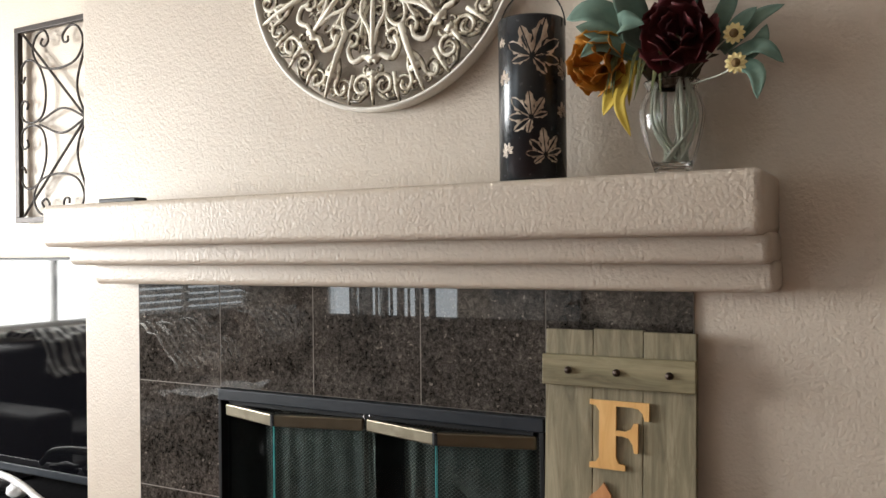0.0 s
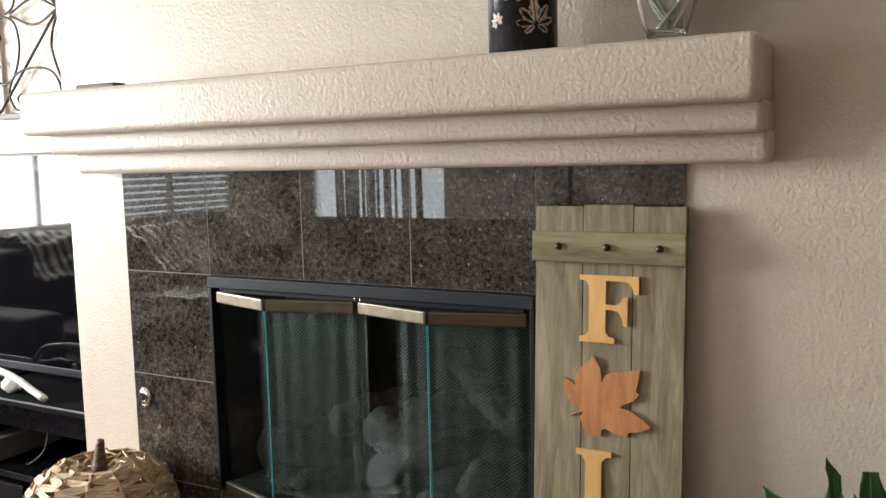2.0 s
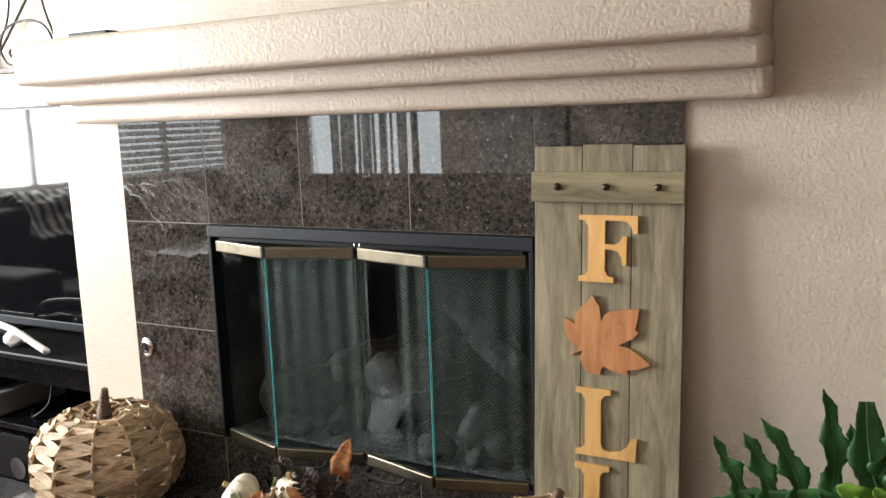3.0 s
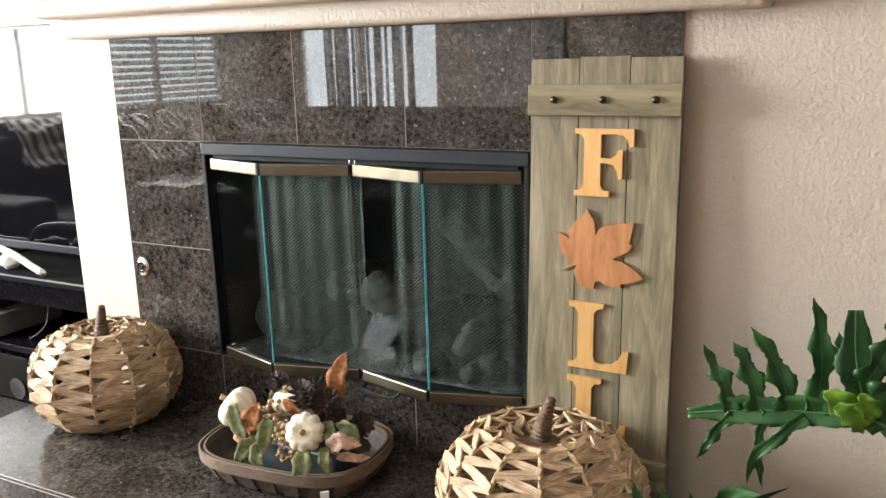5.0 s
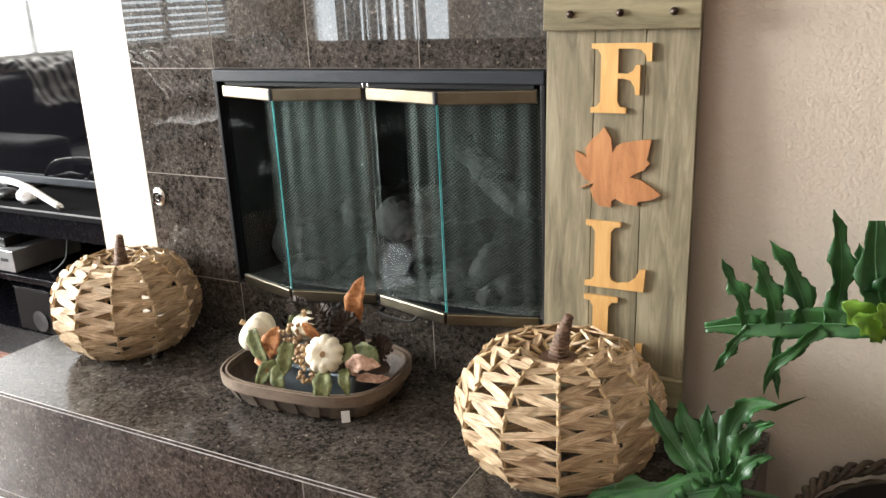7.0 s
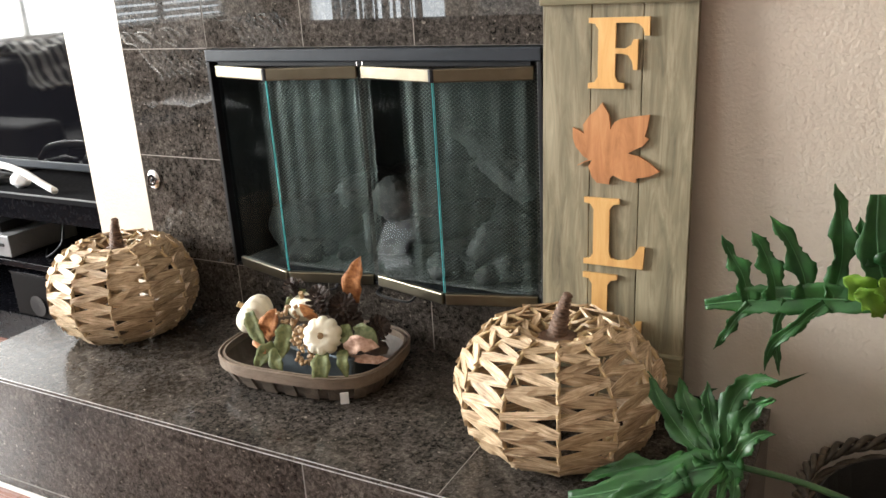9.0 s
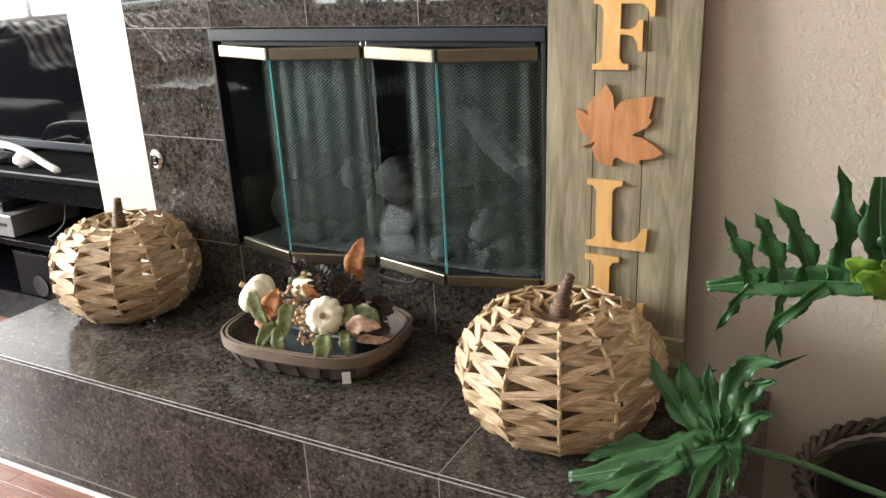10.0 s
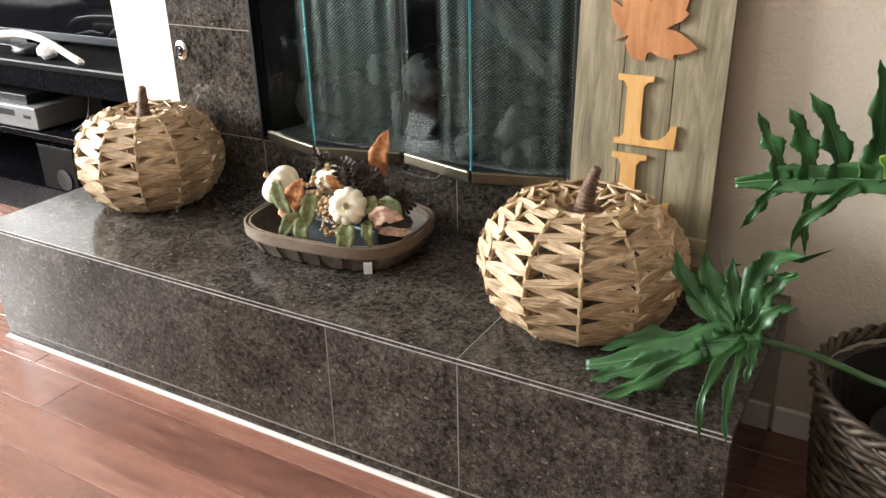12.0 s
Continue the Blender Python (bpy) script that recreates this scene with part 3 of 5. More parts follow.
# ---- glass doors ----
DZ = 0.034
doors = thing("fireplace_doors", "black framed folding glass fireplace doors with brass rails", "fireplace doors")
part("frame_top", box(-OX + 0.001, OX - 0.001, -0.012, 0.03, 1.003, OZ1 - DZ - 0.002, 0.003), FRAME_METAL, doors)
part("frame_side", box(-OX + 0.001, -OX + 0.012, -0.010, 0.03, OZ0 - DZ + 0.002, 1.003, 0.002), BLACK_METAL, doors)
part("frame_side", box(OX - 0.012, OX - 0.001, -0.010, 0.03, OZ0 - DZ + 0.002, 1.003, 0.002), BLACK_METAL, doors)
part("frame_bottom", box(-OX + 0.012, OX - 0.012, -0.006, 0.03, OZ0 - DZ + 0.002, OZ0 - DZ + 0.012, 0.002), BLACK_METAL, doors)
part("track", box(-OX + 0.03, OX - 0.03, 0.0, 0.02, 0.992, 1.002), BLACK_METAL, doors)
folds = [(-0.436, 0.004), (-0.230, -0.056), (-0.002, 0.0), (0.008, 0.0), (0.224, -0.056), (0.436, 0.004)]
for k, (i, j) in enumerate(((0, 1), (1, 2), (3, 4), (4, 5))):
    a, b = Vector((*folds[i], 0)), Vector((*folds[j], 0))
    ln = (b - a).length
    m = Matrix.Translation(a) @ Matrix.Rotation(math.atan2(b.y - a.y, b.x - a.x), 4, "Z")
    panel = new("door_panel")
    panel.parent = doors
    panel.matrix_world = m
    for name, bm, mt in (("glass_pane", box(0.003, ln - 0.003, -0.0025, 0.0025, 0.474, 0.972), DOOR_GLASS),
                         ("top_rail", box(0.002, ln - 0.002, -0.008, 0.008, 0.964, 0.993, 0.003), BRASS),
                         ("bottom_rail", box(0.002, ln - 0.002, -0.008, 0.008, 0.452, 0.480, 0.003), BRASS),
                         ("glass_edge", box(ln - 0.0029, ln - 0.0019, -0.0009, 0.0009, 0.48, 0.964) if k % 2 == 0 else box(0.0012, 0.0022, -0.0009, 0.0009, 0.48, 0.964), GLASS_EDGE),
                         ("rail_cap", box(ln - 0.004 if k % 2 == 0 else -0.002, ln + 0.002 if k % 2 == 0 else 0.004, -0.009, 0.009, 0.9645, 0.9925), BLACK_METAL)):
        ob = part(name, bm, mt, panel)
        if name == "glass_pane":
            ob.visible_shadow = False
    if k in (1, 2):
        h = tube(bmesh.new(), spline([(0.02, -0.012, 0.452), (0.025, -0.03, 0.444), (0.075, -0.034, 0.443), (0.13, -0.03, 0.446), (0.135, -0.012, 0.453)], 5), 0.006, 8, flat=0.5)
        part("pull_handle", h, BLACK_METAL, panel, "black curved pull handle")
for x in (-0.004, 0.011):
    part("pivot_pin", tube(bmesh.new(), [(x, 0.002, 0.99), (x, 0.002, 1.004)], 0.0025, 8), CHROME, doors)

doors.location.z = DZ

# ---- tiles round the opening ----
P = 0.305
surround = thing("fireplace_surround", "polished dark brown marble tiles round the fire opening", "fireplace surround", kind="structure")
bm = bmesh.new()
for b in ((-2.5 * P, -OX - 0.0005, 0.0014, WALL, 0.30, 1.374), (OX + 0.0005, 2.5 * P, 0.0014, WALL, 0.30, 1.374), (-OX, OX, 0.0014, WALL, OZ1 + 0.0005, 1.374), (-OX, OX, 0.0014, WALL, 0.30, OZ0 - 0.0005)):
    box(*b, bm=bm)
part("grout_bed", bm, GROUT, surround)
shapes = {}


def tile(name, parent, x0, x1, z0, z1, y0, y1, material=MARBLE, gap=0.0009):
    """A tile slab; alike ones share one mesh."""
    key = tuple(round(k, 4) for k in (x1 - x0, y1 - y0, z1 - z0))
    c = Vector(((x0 + x1) / 2, (y0 + y1) / 2, (z0 + z1) / 2))
    if key not in shapes:
        w, d, h = (k / 2 - gap for k in key)
        ob = part(name, box(-w, w, -d, d, -h, h, 0.0009, 1), material, parent)
        shapes[key] = ob.data
    else:
        ob = new(name, shapes[key])
        ob.parent = parent
    ob.location = c
    return ob


for i in range(5):
    x0 = (i - 2.5) * P
    tile("tile", surround, x0, x0 + P, 1.069, 1.374, 0.0, 0.008)
    tile("tile", surround, x0, x0 + P, 0.300, 0.484, 0.0, 0.008)
    if i in (0, 4):
        tile("tile", surround, x0, x0 + P, 0.779, 1.069, 0.0, 0.008)
        tile("tile", surround, x0, x0 + P, 0.484, 0.779, 0.0, 0.008)

valve = thing("gas_valve_cover", "round chrome gas key valve cover on the tile", "valve cover")
part("flange", lathe([(0.0, 0.0), (0.025, 0.0), (0.025, 0.003), (0.019, 0.008), (0.0, 0.009)], 28, close=False), CHROME, valve, smooth=True)
part("collar", lathe([(0.015, 0.006), (0.015, 0.011), (0.009, 0.011), (0.009, 0.008)], 24, close=False), CHROME, valve)
part("key_hole", box(-0.005, 0.005, -0.005, 0.005, 0.008, 0.012), BLACK_METAL, valve)
valve.matrix_world = Matrix.Translation((-0.722, 0.0, 0.710)) @ Matrix.Rotation(radians(90), 4, "X") @ Matrix.Diagonal((0.95, 1.12, 1, 1))

# ---- hearth ----
HX0, HX1, HY, HZ = -0.978, 0.942, -0.537, 0.334
hearth = thing("hearth", "raised hearth bench clad in polished dark brown marble", "hearth", kind="structure")
part("core", box(HX0 + 0.008, HX1 - 0.008, HY + 0.008, WALL - 0.001, 0.0, HZ - 0.010), GROUT, hearth)
for x0, x1 in ((HX0, 0.450), (0.450, HX1)):
    bm = box(x0 + 0.0009, x1 - 0.0009, HY, -0.0005, -0.009, 0.0, 0.0009, 1)
    bmesh.ops.translate(bm, vec=(0, 0, HZ), verts=bm.verts)
    part("top_slab", bm, HEARTH_TOP, hearth)
for x0, x1 in ((HX0, 0.147), (0.147, 0.450), (0.450, HX1)):
    tile("front_tile", hearth, x0, x1, 0.032, HZ - 0.0105, HY, HY + 0.008, HEARTH_TOP)
    tile("base_tile", hearth, x0, x1, 0.006, 0.031, HY, HY + 0.008, HEARTH_TOP)
for x0, x1 in ((HX0, HX0 + 0.008), (HX1 - 0.008, HX1)):
    tile("end_tile", hearth, x0, x1, 0.006, HZ - 0.0100, HY + 0.0085, -0.001)
for x in (0.147, 0.450):
    part("front_joint", box(x - 0.0009, x + 0.0009, HY + 0.0005, HY + 0.006, 0.032, HZ - 0.0105), JOINT, hearth)
part("base_joint", box(HX0 + 0.001, HX1 - 0.001, HY + 0.0005, HY + 0.006, 0.0298, 0.0332), JOINT, hearth)
part("top_joint", box(0.4491, 0.4509, HY + 0.004, -0.001, HZ - 0.006, HZ - 0.0005), JOINT, hearth)
# two thin added strips draw the bright edge highlights
part("edge_line", box(HX0, HX1, HY - 0.0006, HY + 0.004, HZ - 0.0108, HZ - 0.0088), EDGE_HIGHLIGHT, hearth)
part("edge_line", box(HX0, HX1, HY - 0.0004, HY + 0.0012, HZ - 0.0012, HZ + 0.0002), EDGE_HIGHLIGHT, hearth)
part("caulk", box(HX0 - 0.004, HX1, HY - 0.009, HY + 0.004, -0.004, 0.005, 0.002), CAULK, hearth)

# ---- mantel ----
mantel = thing("mantel_shelf", "thick stepped beige stucco mantel shelf with rounded edges", "mantel", kind="structure")
for name, x0, x1, y, z0, z1 in (("slab", -0.921, 0.917, -0.186, 1.441, 1.553), ("upper_moulding", -0.900, 0.920, -0.122, 1.391, 1.450), ("lower_moulding", -0.871, 0.922, -0.062, 1.338, 1.400)):
    bm = box(x0, x1, y, WALL + 0.03, z0, z1)
    bmesh.ops.bevel(bm, geom=[e for e in bm.edges if not all(v.co.y > WALL for v in e.verts)], offset=0.016, segments=5, affect="EDGES", profile=0.5)
    part(name, bm, STUCCO, mantel, smooth=True)

# ---- things on the mantel ----
remote = part("remote_control", box(-0.75, -0.61, -0.14, -0.10, 1.5535, 1.566, 0.003), BLACK_PLASTIC)
tagged(remote, "small black remote control lying on the mantel", "remote control")


def maple(size):
    """Outline of a five-pointed leaf, one unit high."""
    half = [(0, 1.0), (0.10, 0.78), (0.16, 0.60), (0.34, 0.72), (0.44, 0.80), (0.46, 0.60), (0.52, 0.48), (0.30, 0.33), (0.36, 0.22), (0.62, 0.10), (0.40, -0.02), (0.26, -0.06), (0.12, -0.02), (0.02, -0.08), (0.015, -0.26)]
    return [(x * size, z * size) for x, z in half] + [(-x * size, z * size) for x, z in half[::-1] if x]


LX, LY, LR, LZ = 0.478, -0.105, 0.0618, 1.5535
lantern = thing("lantern", "tall black metal cylinder lantern with leaf cut-outs", "lantern", (LX, LY, LZ))
part("shell", lathe([(LR - 0.004, 0.0), (LR, 0.003), (LR, 0.292), (LR - 0.001, 0.295), (LR - 0.004, 0.295), (LR - 0.004, 0.02), (0.0, 0.015)], 48, close=False), LANTERN_METAL, lantern, smooth=True)
part("base_plate", lathe([(0.0, 0.001), (LR - 0.003, 0.001), (LR - 0.003, 0.004), (0.0, 0.004)], 32, close=False), LANTERN_METAL, lantern)
part("bail_handle", tube(bmesh.new(), [(0.0655 * math.cos(a), 0, 0.280 + 0.075 * math.sin(a)) for a in [math.pi * i / 20 for i in range(21)]], 0.0016, 6), LANTERN_METAL, lantern, "thin wire bail handle")
lantern.scale = (1.07, 1.07, 1.07)
view = math.atan2(-1.5, 0.65)


def wrap_leaf(angle, z, size, turn, veins):
    """A leaf laid on the round shell in pieces between veins."""
    bm = bmesh.new()
    c, s = math.cos(turn), math.sin(turn)
    def put(u, v):
        v -= size * 0.2
        u, v = c * u - s * v, s * u + c * v
        a = angle + u / LR
        return bm.verts.new(((LR + 0.0006) * math.cos(a), (LR + 0.0006) * math.sin(a), z + v))
    for way, reach, wide in ((90, 0.76, 0.15), (50, 0.66, 0.13), (130, 0.62, 0.13), (12, 0.58, 0.12), (168, 0.56, 0.12), (-30, 0.42, 0.09), (210, 0.40, 0.09)):
        d = Vector((math.cos(radians(way)), math.sin(radians(way))))
        e = Vector((-d.y, d.x))
        for side in (1, -1):
            prof = [(0.10, 0.012), (0.30, 0.55), (0.42, 0.42), (0.60, 1.0), (0.70, 0.62), (0.86, 0.55), (1.0, 0.03)]
            inner = [d * t * reach * size + e * side * 0.014 * size for t in (1.0, 0.1)]
            outer = [d * t * reach * size + e * side * (0.014 + w * wide) * size for t, w in prof]
            ring = [inner[1], *outer[1:-1], inner[0]]
            bm.faces.new([put(q.x, q.y) for q in ring])
    return bm


for da, z, size, turn in ((0.10, 0.236, 0.096, -0.35), (-0.20, 0.120, 0.072, 0.8), (0.34, 0.056, 0.064, 0.1), (1.10, 0.20, 0.04, 0.4), (-0.95, 0.185, 0.028, 0), (1.02, 0.125, 0.03, 0.2), (-0.85, 0.055, 0.028, 0.5), (-1.05, 0.25, 0.02, 0)):
    part("leaf_cutout", wrap_leaf(view + da, z, size, turn, True), MICA, lantern, "tan leaf-shaped cut-out")

VX, VY, VZ = 0.750, -0.10, 1.5535
vase = thing("glass_vase", "clear glass vase holding pale stems", "vase", (VX, VY, VZ))
prof = [(0.0000, 0.0040), (0.0314, 0.0040), (0.0342, 0.0120), (0.0446, 0.0420), (0.0556, 0.0850), (0.0581, 0.1150), (0.0503, 0.1420), (0.0437, 0.1550), (0.0494, 0.1680), (0.0470, 0.1680), (0.0413, 0.1550), (0.0480, 0.1420), (0.0555, 0.1150), (0.0527, 0.0850), (0.0418, 0.0420), (0.0304, 0.0170), (0.0000, 0.0160)]
part("vase_body", lathe([(0.0, 0.0), (0.033, 0.0)] + [(max(0.0, p.x), p.z) for p in spline([(a, 0, b) for a, b in prof[1:]], 4)], 60, 10, 0.035, close=False), VASE_GLASS, vase, smooth=True)
part("rim", tube(bmesh.new(), [(0.0482 * math.cos(2 * math.pi * i / 40), 0.0482 * math.sin(2 * math.pi * i / 40), 0.1685) for i in range(40)], 0.0016, 8, True), VASE_GLASS, vase, "rounded glass lip", True)
bouquet = thing("bouquet", "autumn silk flowers with burgundy rose and amber blooms", "bouquet", (VX, VY, VZ))
bouquet.scale = (1.04, 1.04, 1.04)
r = random.Random(3)
for i in range(19):
    a, b = r.uniform(0, 6.28), r.uniform(0, 6.28)
    q, k = r.uniform(0.012, 0.027), r.uniform(0.015, 0.045)
    bm = tube(bmesh.new(), spline([(q * math.cos(a), q * math.sin(a), 0.02), (k * math.cos(b), k * math.sin(b), 0.09), (0.03 * math.cos(b), 0.03 * math.sin(b), 0.17)], 5), r.uniform(0.0026, 0.0042), 6)
    part("stem", bm, PALE_STEM, bouquet, smooth=True)


def petal_flower(name, at, size, rings, material, facing, seed, label):
    """A full bloom of cupped petals."""
    rr = random.Random(seed)
    bm = bmesh.new()
    f = Vector(facing).normalized()
    q = f.to_track_quat("Z", "Y").to_matrix().to_4x4()
    for k, (count, rad, rise, wide) in enumerate(rings):
        for i in range(count):
            a = 2 * math.pi * (i + 0.5 * (k % 2) + rr.uniform(-0.12, 0.12)) / count
            d = Vector((math.cos(a), math.sin(a), 0))
            pts = [d * rad * 0.15 * size, d * rad * size * 0.75 + Vector((0, 0, rise * 0.35 * size)), d * rad * size * rr.uniform(0.9, 1.1) + Vector((0, 0, rise * size * rr.uniform(0.85, 1.15)))]
            blade(bm, pts, wide * size, d * -0.6 + Vector((0, 0, 1)), 0.08, -0.12, seed + i + 31 * k, 5, lambda t: (0.35 + 0.65 * math.sin(math.pi * min(0.9, 0.1 + 0.75 * t))) * (1 if t < 0.85 else 0.72))
    bmesh.ops.transform(bm, matrix=Matrix.Translation(at) @ q, verts=bm.verts)
    return part(name, thicken(bm, 0.0009), material, bouquet, label, True)


full = [(5, 1.0, 0.5, 1.0), (5, 0.85, 0.75, 0.95), (5, 0.6, 0.9, 0.8), (4, 0.4, 0.95, 0.6), (3, 0.2, 0.95, 0.4)]
petal_flower("rose", (0.025, -0.045, 0.225), 0.062, full, ROSE, (0.1, -1, 0.15), 5, "dark burgundy silk rose")
petal_flower("amber_bloom", (-0.113, -0.035, 0.203), 0.055, full[:4], AMBER_PETAL, (-0.25, -1, -0.1), 9, "amber and rust silk bloom")
petal_flower("rose", (0.09, 0.01, 0.315), 0.05, full, ROSE, (0.2, -0.6, 0.7), 15, "dark burgundy silk rose")
petal_flower("rust_bloom", (-0.02, 0.0, 0.335), 0.05, full[:4], RUST, (0, -0.6, 0.8), 19, "rust silk bloom")
for at in ((0.121, -0.075, 0.168), (0.117, -0.065, 0.218)):
    bm = bmesh.new()
    for i in range(11):
        a = 2 * math.pi * i / 11
        d = Vector((math.cos(a), 0, math.sin(a)))
        blade(bm, [Vector(at) + d * 0.003, Vector(at) + d * 0.011 + Vector((0, -0.002, 0)), Vector(at) + d * 0.0185], 0.009, (0, -1, 0.1), 0, 0.1, i, 3)
    fl = part("daisy", thicken(bm, 0.0006), DAISY, bouquet, "small pale yellow daisy")
    bm = bmesh.new()
    bmesh.ops.create_uvsphere(bm, u_segments=10, v_segments=6, radius=0.0075, matrix=Matrix.Translation(Vector(at) + Vector((0, -0.002, 0))))
    part("flower_centre", bm, DAISY_EYE, fl)
    part("stem", tube(bmesh.new(), spline([at, Vector(at) + Vector((-0.03, 0.03, -0.01)), (0.01, 0, 0.15)], 5), 0.0013, 5), PALE_STEM, bouquet)


def leaf_part(name, pts, width, face, material, parent, seed, jag=0.05, label="", fold=0.15):
    return part(name, thicken(blade(bmesh.new(), pts, width, face, jag, fold, seed, 5), 0.0008), material, parent, label, True)


for i, (a, b, c, w) in enumerate((((-0.03, -0.02, 0.19), (-0.10, -0.06, 0.245), (-0.15, -0.07, 0.265), 0.045), ((-0.03, -0.03, 0.22), (-0.06, -0.09, 0.25), (-0.02, -0.10, 0.245), 0.05),
                                  ((-0.03, -0.02, 0.2), (-0.10, -0.07, 0.225), (-0.135, -0.09, 0.205), 0.035), ((-0.05, -0.02, 0.24), (-0.12, -0.05, 0.29), (-0.175, -0.05, 0.285), 0.05),
                                  ((0.10, -0.02, 0.18), (0.148, -0.06, 0.155), (0.152, -0.07, 0.108), 0.030), ((0.10, -0.02, 0.19), (0.155, -0.05, 0.195), (0.190, -0.05, 0.165), 0.028),
                                  ((0.09, -0.02, 0.2), (0.145, -0.03, 0.245), (0.190, -0.035, 0.262), 0.028), ((0.08, -0.02, 0.21), (0.125, -0.04, 0.24), (0.15, -0.05, 0.26), 0.03),
                                  ((0.07, -0.02, 0.22), (0.10, -0.03, 0.27), (0.115, -0.03, 0.31), 0.032), ((-0.04, -0.02, 0.24), (-0.06, -0.06, 0.3), (-0.08, -0.07, 0.34), 0.05),
                                  ((0.02, -0.02, 0.26), (0.05, -0.06, 0.31), (0.07, -0.07, 0.345), 0.05), ((0.1, -0.02, 0.17), (0.15, -0.04, 0.20), (0.165, -0.05, 0.23), 0.028))):
    leaf_part("sage_leaf", [a, b, c], w, (0.1, -1, 0.35), EUCA, bouquet, i + 40, 0.02, "dusty blue-green leaf" if i == 0 else "")
for i, (b, c, w) in enumerate((((-0.075, -0.06, 0.13), (-0.058, -0.055, 0.065), 0.022), ((-0.085, -0.05, 0.15), (-0.105, -0.06, 0.105), 0.035), ((-0.055, -0.05, 0.19), (-0.062, -0.05, 0.12), 0.018))):
    leaf_part("yellow_leaf", [(-0.05, -0.03, 0.2), b, c], w, (0, -1, 0.2), YELLOW_LEAF, bouquet, i + 60, 0.05)
for i in range(9):
    q = r.uniform(-0.05, 0.03)
    leaf_part("grass_blade", [(q * 0.5, -0.02, 0.17), (q - 0.03, -0.055, 0.21), (q - 0.045 + r.uniform(-0.02, 0.02), -0.07, 0.11 + r.uniform(0, 0.05))], 0.007, (0, -1, 0.2), SAGE, bouquet, i + 80, 0.0)
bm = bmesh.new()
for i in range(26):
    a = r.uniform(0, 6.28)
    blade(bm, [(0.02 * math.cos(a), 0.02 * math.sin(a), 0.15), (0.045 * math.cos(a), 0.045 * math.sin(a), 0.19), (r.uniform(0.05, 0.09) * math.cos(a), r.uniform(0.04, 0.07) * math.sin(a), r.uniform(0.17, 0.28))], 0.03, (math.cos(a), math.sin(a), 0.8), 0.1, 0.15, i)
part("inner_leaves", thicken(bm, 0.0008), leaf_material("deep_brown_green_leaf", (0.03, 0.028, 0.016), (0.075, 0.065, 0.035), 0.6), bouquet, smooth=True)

# ---- round scrollwork medallion ----
MX, MZ, MR = 0.062, 2.111, 0.378
med = thing("wall_medallion", "round ivory metal scrollwork wall medallion", "wall decor", (MX, WALL - 0.012, MZ))
med.scale = (0.962, 1, 0.962)
bm = bmesh.new()
sec = [(-0.006, 0.0), (-0.006, -0.022), (-0.003, -0.032), (0.003, -0.032), (0.006, -0.022), (0.006, 0.0)]
rings = []
for j in range(128):
    a = 2 * math.pi * j / 128
    rings.append([bm.verts.new(((MR + d) * math.cos(a), y, (MR + d) * math.sin(a))) for d, y in sec])
for j in range(128):
    for k in range(len(sec)):
        bm.faces.new((rings[j][k], rings[j][(k + 1) % 6], rings[(j + 1) % 128][(k + 1) % 6], rings[(j + 1) % 128][k]))
part("rim", bm, RIM_IVORY, med, "smooth ivory outer rim", True)


def curl(cx, cz, r0, r1, a0, turns, n=22):
    """A spiral in the plane of the wall."""
    return [(cx + (r0 + (r1 - r0) * i / n) * math.cos(a0 + turns * 2 * math.pi * i / n), -0.016, cz + (r0 + (r1 - r0) * i / n) * math.sin(a0 + turns * 2 * math.pi * i / n)) for i in range(n + 1)]


def mirror(pts):
    return [(-x, y, z) for x, y, z in pts]


def bar(bm, pts, r0, r1):
    k = len(pts)
    tube(bm, pts, [r0 + (r1 - r0) * i / (k - 1) for i in range(k)], 7)


